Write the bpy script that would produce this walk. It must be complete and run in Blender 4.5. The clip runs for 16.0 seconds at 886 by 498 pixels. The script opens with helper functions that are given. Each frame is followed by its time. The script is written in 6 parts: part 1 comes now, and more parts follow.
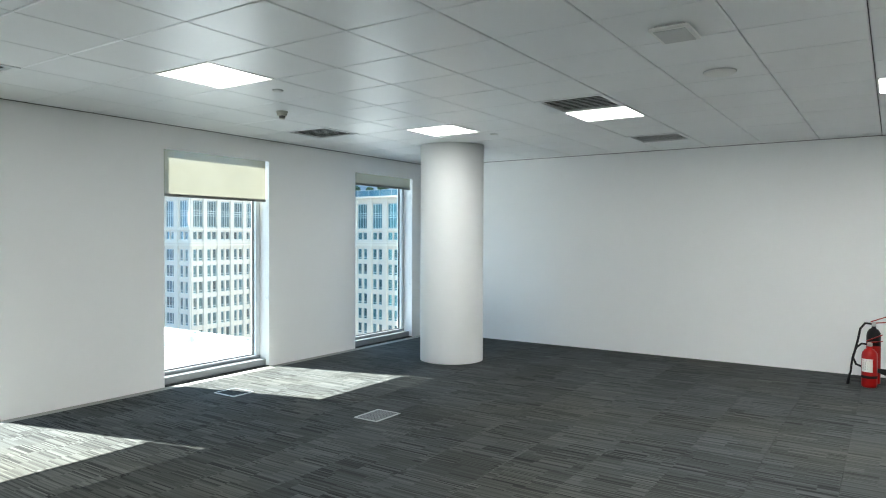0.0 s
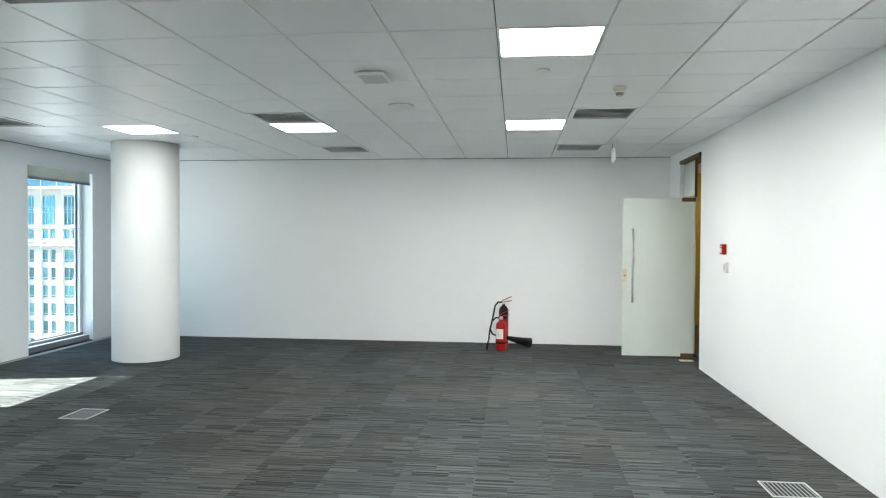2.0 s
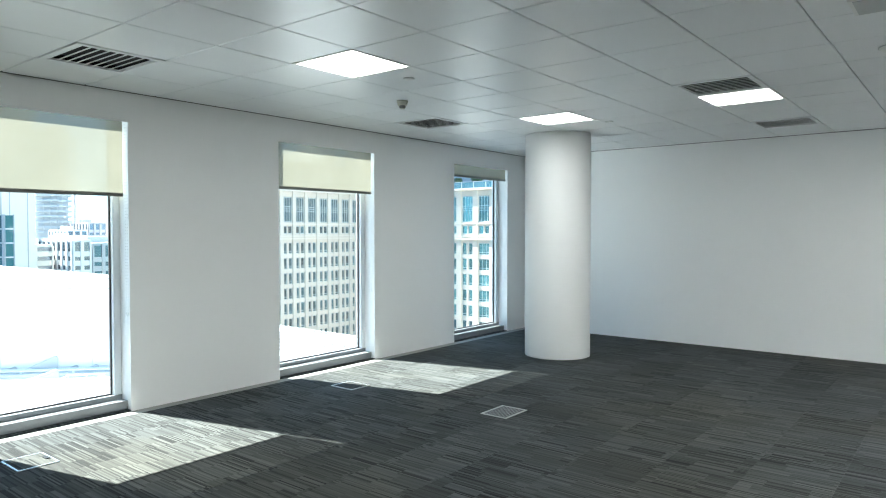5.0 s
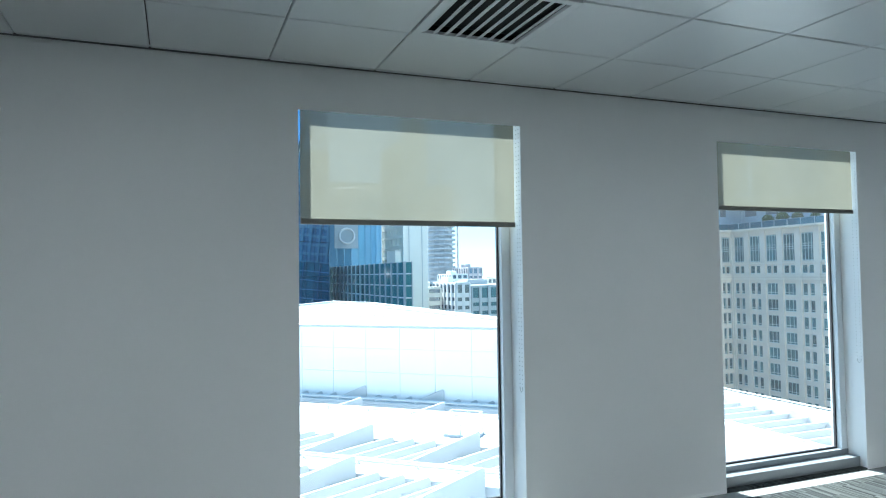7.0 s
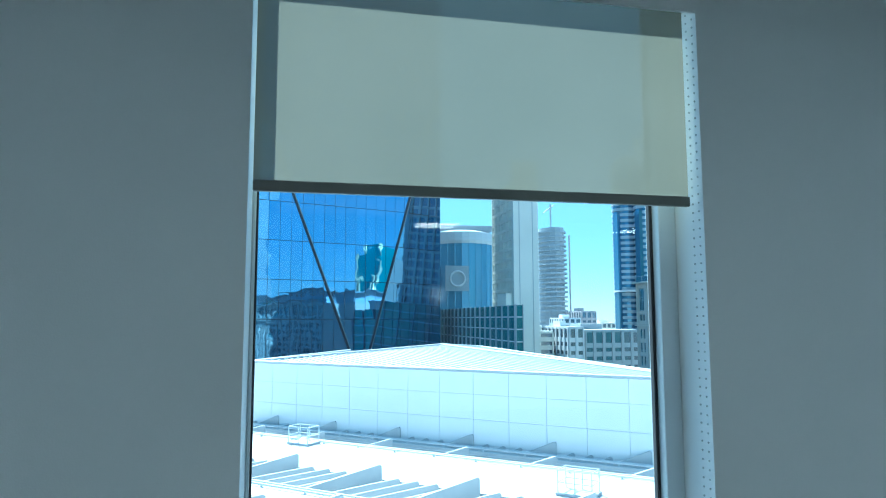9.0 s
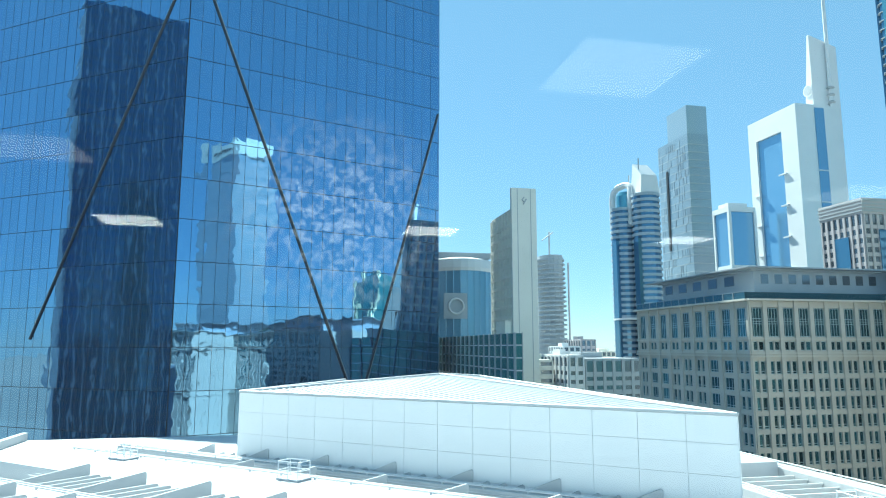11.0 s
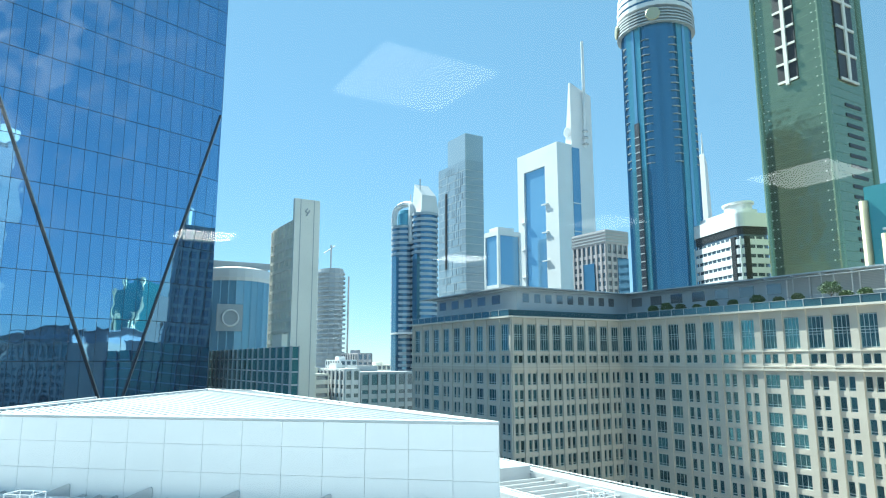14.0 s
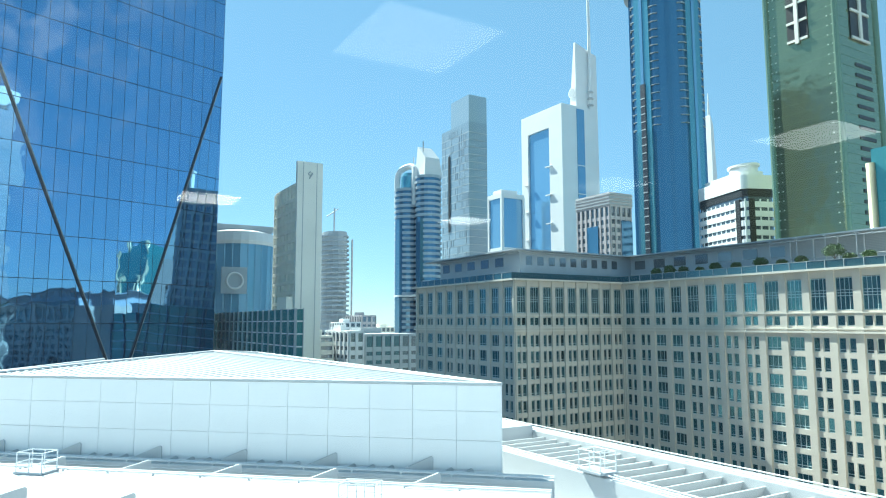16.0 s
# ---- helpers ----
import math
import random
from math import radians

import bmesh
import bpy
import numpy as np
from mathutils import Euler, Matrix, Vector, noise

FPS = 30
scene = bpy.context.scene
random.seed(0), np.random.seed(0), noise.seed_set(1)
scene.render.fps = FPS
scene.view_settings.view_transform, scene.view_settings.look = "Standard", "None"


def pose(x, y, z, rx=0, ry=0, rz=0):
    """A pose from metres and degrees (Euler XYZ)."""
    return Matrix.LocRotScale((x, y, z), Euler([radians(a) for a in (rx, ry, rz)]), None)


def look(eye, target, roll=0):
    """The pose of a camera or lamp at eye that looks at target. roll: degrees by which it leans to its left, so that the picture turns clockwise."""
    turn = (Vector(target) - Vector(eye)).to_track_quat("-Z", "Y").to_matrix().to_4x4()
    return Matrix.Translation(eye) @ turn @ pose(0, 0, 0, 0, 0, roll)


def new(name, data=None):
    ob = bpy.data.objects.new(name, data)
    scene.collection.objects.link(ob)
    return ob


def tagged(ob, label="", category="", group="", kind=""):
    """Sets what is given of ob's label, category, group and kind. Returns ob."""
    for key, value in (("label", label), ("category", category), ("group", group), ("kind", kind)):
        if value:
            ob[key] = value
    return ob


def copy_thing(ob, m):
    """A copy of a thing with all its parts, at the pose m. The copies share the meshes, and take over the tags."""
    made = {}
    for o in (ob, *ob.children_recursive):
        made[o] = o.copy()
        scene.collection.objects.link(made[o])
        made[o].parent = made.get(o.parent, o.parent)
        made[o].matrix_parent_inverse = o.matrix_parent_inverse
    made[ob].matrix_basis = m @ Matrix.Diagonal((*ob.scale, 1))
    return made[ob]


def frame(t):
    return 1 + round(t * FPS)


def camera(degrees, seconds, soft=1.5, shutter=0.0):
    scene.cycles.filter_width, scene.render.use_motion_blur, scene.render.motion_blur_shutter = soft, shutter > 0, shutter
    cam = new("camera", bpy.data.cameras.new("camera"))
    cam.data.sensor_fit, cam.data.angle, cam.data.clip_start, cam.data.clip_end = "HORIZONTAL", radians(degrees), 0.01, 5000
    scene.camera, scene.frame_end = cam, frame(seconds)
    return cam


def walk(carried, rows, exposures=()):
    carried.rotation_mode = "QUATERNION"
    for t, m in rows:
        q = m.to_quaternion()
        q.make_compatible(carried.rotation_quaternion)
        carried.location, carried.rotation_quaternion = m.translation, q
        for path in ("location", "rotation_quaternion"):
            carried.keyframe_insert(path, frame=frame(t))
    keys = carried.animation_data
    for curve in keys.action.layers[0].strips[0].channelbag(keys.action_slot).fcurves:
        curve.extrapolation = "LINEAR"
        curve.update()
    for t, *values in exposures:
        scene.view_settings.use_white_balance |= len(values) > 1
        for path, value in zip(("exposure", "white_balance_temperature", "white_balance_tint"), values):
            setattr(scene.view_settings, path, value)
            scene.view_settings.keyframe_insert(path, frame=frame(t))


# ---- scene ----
cam = camera(66.7, 16.0, soft=1.1)
# seconds, x, y, z, yaw, pitch, roll
PATH = [
    (0.0, -0.079, 0.402, 1.599, 33.81, -1.03, -0.20),
    (0.5, -0.028, 0.143, 1.601, 25.05, -1.06, -0.20),
    (1.0, 0.029, -0.100, 1.599, 15.84, -1.12, -0.20),
    (1.5, 0.006, -0.327, 1.605, 9.24, -1.12, -0.30),
    (2.0, -0.088, -0.537, 1.595, 6.14, -1.03, -0.30),
    (2.5, -0.071, -0.629, 1.603, 5.54, -1.15, -0.20),
    (3.0, -0.078, -0.613, 1.604, 5.57, -1.17, -0.20),
    (3.5, -0.130, -0.548, 1.592, 8.14, -1.15, -0.20),
    (4.0, -0.234, -0.401, 1.561, 15.37, -1.15, -0.10),
    (4.5, -0.362, -0.121, 1.613, 25.71, -1.58, 0.10),
    (5.0, -0.687, 0.177, 1.579, 38.54, -1.58, -0.00),
    (5.2, -0.828, 0.291, 1.582, 43.46, -1.52, 0.10),
    (7.5, -3.145, 1.296, 1.573, 73.03, 2.95, 0.30),
    (8.0, -3.520, 1.581, 1.543, 76.88, 3.61, -0.20),
    (8.5, -4.114, 1.660, 1.529, 77.00, 5.31, 0.10),
    (9.0, -4.589, 1.804, 1.515, 77.87, 5.91, 0.10),
    (11.3, -6.600, 2.250, 1.550, 77.12, 8.89, 0.09),
    (11.5, -6.614, 2.256, 1.550, 75.47, 9.28, 0.03),
    (12.0, -6.650, 2.270, 1.550, 70.88, 10.66, 0.08),
    (12.5, -6.650, 2.270, 1.550, 67.48, 11.87, 0.09),
    (13.0, -6.650, 2.270, 1.550, 64.45, 12.01, 0.10),
    (13.5, -6.650, 2.270, 1.550, 61.73, 11.01, 0.11),
    (14.0, -6.650, 2.270, 1.550, 59.12, 9.38, 0.11),
    (14.5, -6.650, 2.270, 1.550, 53.81, 7.71, 0.09),
    (15.0, -6.650, 2.270, 1.550, 48.90, 6.85, 0.16),
    (15.5, -6.650, 2.270, 1.550, 49.52, 6.57, 0.11),
    (16.0, -6.650, 2.270, 1.550, 59.41, 6.22, 0.12),
]
EXPOSURE = [
    (0.0, 3.03, 6380, 5), (1.5, 3.36, 6380, 5), (3.6, 3.36, 6380, 5), (4.6, 3.1, 6330, 4), (5.2, 2.9, 6230, 3), (7.4, 2.15, 5500, -1),
    (8.4, 1.92, 5100, -9), (9.1, 1.66, 4750, -13), (11.4, 1.5, 6000, -6), (16.0, 1.52, 6000, -6),
]
walk(cam, [(t, pose(x, y, z, 90 + p, r, w)) for t, x, y, z, w, p, r in PATH], EXPOSURE)

# ---- world and sun ----
SUN_FROM = Vector((-1.0, -0.255, 1.128))
world = bpy.data.worlds.new("sky")
scene.world = world
world.use_nodes = True
wn = world.node_tree.nodes
sky = wn.new("ShaderNodeTexSky")
sky.sky_type = "NISHITA"
sky.sun_disc = False
sky.sun_elevation = radians(47.6)
sky.sun_rotation = radians(257)
sky.altitude = 1300
sky.air_density, sky.dust_density, sky.ozone_density = 1.0, 0.0, 2.0
wn["Background"].inputs["Strength"].default_value = 0.068
haze = wn.new("ShaderNodeMixRGB")
haze.inputs[0].default_value = 0.62
haze.inputs[2].default_value = (1.75, 3.3, 4.7, 1)
world.node_tree.links.new(sky.outputs[0], haze.inputs[1])
world.node_tree.links.new(haze.outputs[0], wn["Background"].inputs["Color"])
sun_data = bpy.data.lights.new("sun", "SUN")
sun_data.energy, sun_data.angle, sun_data.color = 5.0, radians(0.53), (1.0, 0.95, 0.87)
sun_lamp = new("sun", sun_data)
sun_lamp.matrix_world = look(SUN_FROM * 50, (0, 0, 0))
PANEL_GLOW = 9.0
DIMMED_GLOW = 1.5


# ---- materials ----
def node_mat(name):
    m = bpy.data.materials.new(name)
    m.use_nodes = True
    t = m.node_tree
    return m, t, t.nodes, t.links, t.nodes["Principled BSDF"]


def paint(name, color, rough=0.5, metal=0.0, var=0.12, scale=3.0, fine=60.0, bump=0.05, random_amount=0.0, spec=0.5):
    """A surface with two scales of variation, fine relief and an optional change from object to object."""
    m, t, n, l, b = node_mat(name)
    b.inputs["Metallic"].default_value = metal
    b.inputs["Specular IOR Level"].default_value = spec
    geo = n.new("ShaderNodeNewGeometry")
    big, small = n.new("ShaderNodeTexNoise"), n.new("ShaderNodeTexNoise")
    big.inputs["Scale"].default_value, small.inputs["Scale"].default_value = scale, fine
    big.inputs["Detail"].default_value = 4
    for q in (big, small):
        l.new(geo.outputs["Position"], q.inputs["Vector"])
    add = n.new("ShaderNodeMath")
    add.operation = "MULTIPLY_ADD"
    add.inputs[1].default_value = 0.35
    l.new(small.outputs[0], add.inputs[0])
    l.new(big.outputs[0], add.inputs[2])
    last = add
    if random_amount:
        info, mul = n.new("ShaderNodeObjectInfo"), n.new("ShaderNodeMath")
        mul.operation = "MULTIPLY_ADD"
        mul.inputs[1].default_value = random_amount
        l.new(info.outputs["Random"], mul.inputs[0])
        l.new(add.outputs[0], mul.inputs[2])
        last = mul
    ramp = n.new("ShaderNodeMapRange")
    ramp.inputs["From Min"].default_value, ramp.inputs["From Max"].default_value = 0.35, 1.0 + random_amount
    ramp.inputs["To Min"].default_value, ramp.inputs["To Max"].default_value = 1 - var, 1 + var
    l.new(last.outputs[0], ramp.inputs["Value"])
    mix = n.new("ShaderNodeVectorMath")
    mix.operation = "SCALE"
    mix.inputs[0].default_value = color
    l.new(ramp.outputs[0], mix.inputs["Scale"])
    l.new(mix.outputs[0], b.inputs["Base Color"])
    rr = n.new("ShaderNodeMapRange")
    rr.inputs["To Min"].default_value, rr.inputs["To Max"].default_value = max(0.02, rough * 0.85), min(1, rough * 1.15)
    l.new(big.outputs[0], rr.inputs["Value"])
    l.new(rr.outputs[0], b.inputs["Roughness"])
    if bump:
        bp = n.new("ShaderNodeBump")
        bp.inputs["Strength"].default_value, bp.inputs["Distance"].default_value = bump, 0.01
        l.new(small.outputs[0], bp.inputs["Height"])
        l.new(bp.outputs[0], b.inputs["Normal"])
    return m


def mirror_glass(name, color, metal=0.85, rough=0.04, wave=0.02, scale=0.35, random_amount=0.5):
    """Coated facade glass that mirrors the sky and the city, a little wavy."""
    m, t, n, l, b = node_mat(name)
    b.inputs["Metallic"].default_value, b.inputs["Roughness"].default_value = metal, rough
    geo, noi, bp = n.new("ShaderNodeNewGeometry"), n.new("ShaderNodeTexNoise"), n.new("ShaderNodeBump")
    noi.inputs["Scale"].default_value = scale
    l.new(geo.outputs["Position"], noi.inputs["Vector"])
    bp.inputs["Strength"].default_value, bp.inputs["Distance"].default_value = 1.0, wave
    l.new(noi.outputs[0], bp.inputs["Height"])
    l.new(bp.outputs[0], b.inputs["Normal"])
    info = n.new("ShaderNodeObjectInfo")
    tone, sc = n.new("ShaderNodeMath"), n.new("ShaderNodeVectorMath")
    isl = n.new("ShaderNodeMath")
    isl.operation = "MULTIPLY_ADD"
    isl.inputs[1].default_value = random_amount
    l.new(geo.outputs["Random Per Island"], isl.inputs[0])
    isl.inputs[2].default_value = 1 - random_amount
    tone.operation = "MULTIPLY_ADD"
    tone.inputs[1].default_value = random_amount
    l.new(info.outputs["Random"], tone.inputs[0])
    l.new(isl.outputs[0], tone.inputs[2])
    sc.operation = "SCALE"
    sc.inputs[0].default_value = color
    l.new(tone.outputs[0], sc.inputs["Scale"])
    l.new(sc.outputs[0], b.inputs["Base Color"])
    return m


def window_glass(name, dust_veil=0.004, smear=0.0, patch=(0, 0, 0), reach=0.05):
    """Clear window pane: what lies behind it, a Fresnel reflection, dust with a painted veil, and wiped smears round
    one patch.
    """
    m, t, n, l, b = node_mat(name)
    n.remove(b)
    clear, gloss, mixer, fres = (n.new("ShaderNodeBsdfTransparent"), n.new("ShaderNodeBsdfGlossy"),
                                 n.new("ShaderNodeMixShader"), n.new("ShaderNodeLayerWeight"))
    clear.inputs[0].default_value = (0.93, 0.97, 0.98, 1)
    gloss.inputs["Roughness"].default_value = 0.0
    power, scale_up = n.new("ShaderNodeMath"), n.new("ShaderNodeMath")
    power.operation, scale_up.operation = "POWER", "MULTIPLY_ADD"
    power.inputs[1].default_value, scale_up.inputs[1].default_value, scale_up.inputs[2].default_value = 5.0, 0.9, 0.024
    l.new(fres.outputs["Facing"], power.inputs[0])
    l.new(power.outputs[0], scale_up.inputs[0])
    l.new(scale_up.outputs[0], mixer.inputs[0])
    grime, dirty, cloud = n.new("ShaderNodeBsdfTranslucent"), n.new("ShaderNodeMixShader"), n.new("ShaderNodeTexNoise")
    grime.inputs[0].default_value = (0.80, 0.82, 0.84, 1)
    geo, away, fade, streak, both = (n.new("ShaderNodeNewGeometry"), n.new("ShaderNodeVectorMath"), n.new("ShaderNodeMapRange"),
                                     n.new("ShaderNodeMapRange"), n.new("ShaderNodeMath"))
    cloud.inputs["Scale"].default_value, cloud.inputs["Detail"].default_value, cloud.inputs["Distortion"].default_value = 430, 6, 0.7
    l.new(geo.outputs["Position"], cloud.inputs["Vector"])
    away.operation = "DISTANCE"
    away.inputs[1].default_value = patch
    l.new(geo.outputs["Position"], away.inputs[0])
    fade.interpolation_type = "SMOOTHSTEP"
    fade.inputs["From Max"].default_value = reach
    fade.inputs["To Min"].default_value, fade.inputs["To Max"].default_value = smear, 0.0
    l.new(away.outputs["Value"], fade.inputs["Value"])
    streak.inputs["From Min"].default_value, streak.inputs["From Max"].default_value = 0.44, 0.88
    l.new(cloud.outputs[0], streak.inputs["Value"])
    both.operation = "MULTIPLY_ADD"
    l.new(fade.outputs[0], both.inputs[0])
    l.new(streak.outputs[0], both.inputs[1])
    both.inputs[2].default_value = dust_veil
    l.new(both.outputs[0], dirty.inputs[0])
    l.new(clear.outputs[0], dirty.inputs[1])
    l.new(grime.outputs[0], dirty.inputs[2])
    l.new(dirty.outputs[0], mixer.inputs[1])
    l.new(gloss.outputs[0], mixer.inputs[2])
    l.new(mixer.outputs[0], n["Material Output"].inputs[0])
    return m


def blind_cloth(name):
    """Sun-screen fabric: woven, lets light glow through and shows the view faintly."""
    m, t, n, l, b = node_mat(name)
    n.remove(b)
    geo, wave = n.new("ShaderNodeNewGeometry"), n.new("ShaderNodeTexNoise")
    wave.inputs["Scale"].default_value = 2.0
    l.new(geo.outputs["Position"], wave.inputs["Vector"])
    ramp = n.new("ShaderNodeMixRGB")
    ramp.inputs[1].default_value, ramp.inputs[2].default_value = (0.40, 0.40, 0.32, 1), (0.50, 0.49, 0.40, 1)
    l.new(wave.outputs[0], ramp.inputs[0])
    dif, tra, clear = n.new("ShaderNodeBsdfDiffuse"), n.new("ShaderNodeBsdfTranslucent"), n.new("ShaderNodeBsdfTransparent")
    l.new(ramp.outputs[0], dif.inputs[0])
    dim = n.new("ShaderNodeVectorMath")
    dim.operation = "SCALE"
    dim.inputs["Scale"].default_value = 0.42
    l.new(ramp.outputs[0], dim.inputs[0])
    l.new(dim.outputs[0], tra.inputs[0])
    m1, m2 = n.new("ShaderNodeMixShader"), n.new("ShaderNodeMixShader")
    m1.inputs[0].default_value = 0.42
    l.new(dif.outputs[0], m1.inputs[1])
    l.new(tra.outputs[0], m1.inputs[2])
    m2.inputs[0].default_value = 0.05
    l.new(m1.outputs[0], m2.inputs[1])
    l.new(clear.outputs[0], m2.inputs[2])
    l.new(m2.outputs[0], n["Material Output"].inputs[0])
    return m


def glow(name, color, strength):
    m, t, n, l, b = node_mat(name)
    b.inputs["Base Color"].default_value = (*color, 1)
    b.inputs["Emission Color"].default_value = (*color, 1)
    b.inputs["Emission Strength"].default_value = strength
    return m


def carpet(name):
    """Striped loop-pile carpet tiles: thin bars of many greys, some plain blocks, a tone of its own for each tile."""
    m, t, n, l, b = node_mat(name)
    geo, sep, info = n.new("ShaderNodeNewGeometry"), n.new("ShaderNodeSeparateXYZ"), n.new("ShaderNodeObjectInfo")
    l.new(geo.outputs["Position"], sep.inputs[0])

    def math_node(op, a, c=None, d=None):
        q = n.new("ShaderNodeMath")
        q.operation = op
        for i, v in enumerate((a, c, d)):
            if v is None:
                continue
            if isinstance(v, (int, float)):
                q.inputs[i].default_value = v
            else:
                l.new(v, q.inputs[i])
        return q.outputs[0]

    def white(u, v):
        c, w = n.new("ShaderNodeCombineXYZ"), n.new("ShaderNodeTexWhiteNoise")
        w.noise_dimensions = "3D"
        l.new(u, c.inputs[0])
        l.new(v, c.inputs[1])
        l.new(math_node("FLOOR", math_node("MULTIPLY", info.outputs["Random"], 40)), c.inputs[2])
        l.new(c.outputs[0], w.inputs["Vector"])
        return w.outputs["Value"]

    x, y = sep.outputs[0], sep.outputs[1]
    row = math_node("FLOOR", math_node("MULTIPLY", y, 84.0))
    shift = white(math_node("FLOOR", math_node("MULTIPLY", y, 8.0)), math_node("MULTIPLY", row, 0.0))
    col = math_node("FLOOR", math_node("ADD", math_node("MULTIPLY", x, 4.0), math_node("MULTIPLY", shift, 3.0)))
    bar = white(row, col)
    block = white(math_node("FLOOR", math_node("MULTIPLY", y, 8.0)), col)
    contrast = n.new("ShaderNodeMapRange")
    contrast.inputs["To Min"].default_value, contrast.inputs["To Max"].default_value = 0.25, 1.0
    l.new(block, contrast.inputs["Value"])
    v = math_node("MULTIPLY", math_node("SUBTRACT", math_node("POWER", bar, 0.8), 0.55), contrast.outputs[0])
    fuzz = n.new("ShaderNodeTexNoise")
    fuzz.inputs["Scale"].default_value = 420
    l.new(geo.outputs["Position"], fuzz.inputs["Vector"])
    dirt = n.new("ShaderNodeTexNoise")
    dirt.inputs["Scale"].default_value, dirt.inputs["Detail"].default_value = 1.1, 5
    l.new(geo.outputs["Position"], dirt.inputs["Vector"])
    tone = math_node("ADD", math_node("MULTIPLY", info.outputs["Random"], 0.24), math_node("MULTIPLY", dirt.outputs[0], 0.30))
    total = math_node("ADD", math_node("ADD", math_node("MULTIPLY", v, 1.2), tone), math_node("MULTIPLY", fuzz.outputs[0], 0.35))
    ramp = n.new("ShaderNodeValToRGB")
    ramp.color_ramp.elements[0].position, ramp.color_ramp.elements[0].color = 0.06, (0.012, 0.014, 0.015, 1)
    ramp.color_ramp.elements[1].position, ramp.color_ramp.elements[1].color = 0.95, (0.096, 0.105, 0.106, 1)
    l.new(total, ramp.inputs[0])
    warm = n.new("ShaderNodeMixRGB")
    warm.blend_type = "MULTIPLY"
    warm.inputs[2].default_value = (1.05, 0.99, 0.88, 1)
    wf = n.new("ShaderNodeMapRange")
    wf.inputs["From Min"].default_value, wf.inputs["From Max"].default_value = 0.45, 0.65
    d2 = n.new("ShaderNodeTexNoise")
    d2.inputs["Scale"].default_value = 0.6
    l.new(geo.outputs["Position"], d2.inputs["Vector"])
    l.new(d2.outputs[0], wf.inputs["Value"])
    l.new(wf.outputs[0], warm.inputs[0])
    l.new(ramp.outputs[0], warm.inputs[1])
    l.new(warm.outputs[0], b.inputs["Base Color"])
    b.inputs["Roughness"].default_value = 0.85
    b.inputs["Specular IOR Level"].default_value = 0.2
    bp = n.new("ShaderNodeBump")
    bp.inputs["Strength"].default_value, bp.inputs["Distance"].default_value = 0.5, 0.004
    l.new(total, bp.inputs["Height"])
    l.new(bp.outputs[0], b.inputs["Normal"])
    return m


WALL = paint("white wall paint", (0.87, 0.88, 0.88), 0.55, var=0.02, scale=0.8, fine=220, bump=0.06)
CEIL = paint("white metal ceiling tile", (0.81, 0.82, 0.82), 0.33, var=0.05, scale=0.7, fine=400, bump=0.03)
CEIL_GAP = paint("shadow gap", (0.12, 0.12, 0.12), 0.8)
CARPET = carpet("striped carpet")
ALU = paint("grey aluminium", (0.70, 0.74, 0.77), 0.38, 0.1, var=0.04, fine=300)
ALU_DARK = paint("dark rubber gasket", (0.03, 0.03, 0.035), 0.6)
STEEL = paint("brushed steel", (0.62, 0.62, 0.60), 0.28, 0.9, var=0.05, fine=500)
WHITE_PLASTIC = paint("white plastic", (0.78, 0.78, 0.75), 0.4, var=0.03)
CREAM_PLASTIC = paint("cream plastic", (0.62, 0.61, 0.52), 0.45, var=0.05)
GREY_METAL = paint("grey grille metal", (0.52, 0.53, 0.52), 0.45, 0.2, var=0.06)
# Darker version of ALU: the sill's shade is put into the colour.
ALU_SHADED = paint("shaded sill aluminium", (0.24, 0.26, 0.28), 0.45, 0.1, var=0.05, fine=200)
# Near-black that carries the shade inside duct, floor well and keyhole.
RECESS_SHADE = paint("painted inside shade", (0.03, 0.03, 0.03), 0.8)
RED = paint("red enamel", (0.33, 0.005, 0.005), 0.3, var=0.08, spec=0.3)
BLACK = paint("black rubber", (0.009, 0.009, 0.010), 0.5, spec=0.2)
BLACK_GLOSS = paint("black enamel", (0.005, 0.005, 0.006), 0.35, spec=0.3)
PAPER = paint("paper label", (0.78, 0.77, 0.73), 0.7, var=0.06)
BROWN = paint("dark brown wood", (0.085, 0.05, 0.028), 0.45, var=0.25, scale=6)
OCHRE = paint("ochre wall paint", (0.55, 0.36, 0.03), 0.6, var=0.06)
BEIGE_STONE = paint("beige stone plate", (0.60, 0.54, 0.42), 0.6)
FROSTED = paint("white back-painted glass", (0.66, 0.71, 0.66), 0.12, var=0.02, fine=30, bump=0.0)
PANE = window_glass("window glass", 0.003, 0.22, (-6.72, 2.245, 1.590), 0.045)
# Stronger pale veil, put on to wash out the bright view behind.
PANE_VEILED = window_glass("veiled window glass", 0.02)
CLOTH = blind_cloth("roller blind fabric")
PANEL = glow("light panel diffuser", (1.0, 0.985, 0.96), PANEL_GLOW)
# Lower glow on the window side, so column and west wall stay darker.
PANEL_DIM = glow("weaker panel diffuser", (1.0, 0.985, 0.96), DIMMED_GLOW)
CORRIDOR_LAMP = glow("corridor downlight", (1.0, 0.86, 0.62), 14.0)


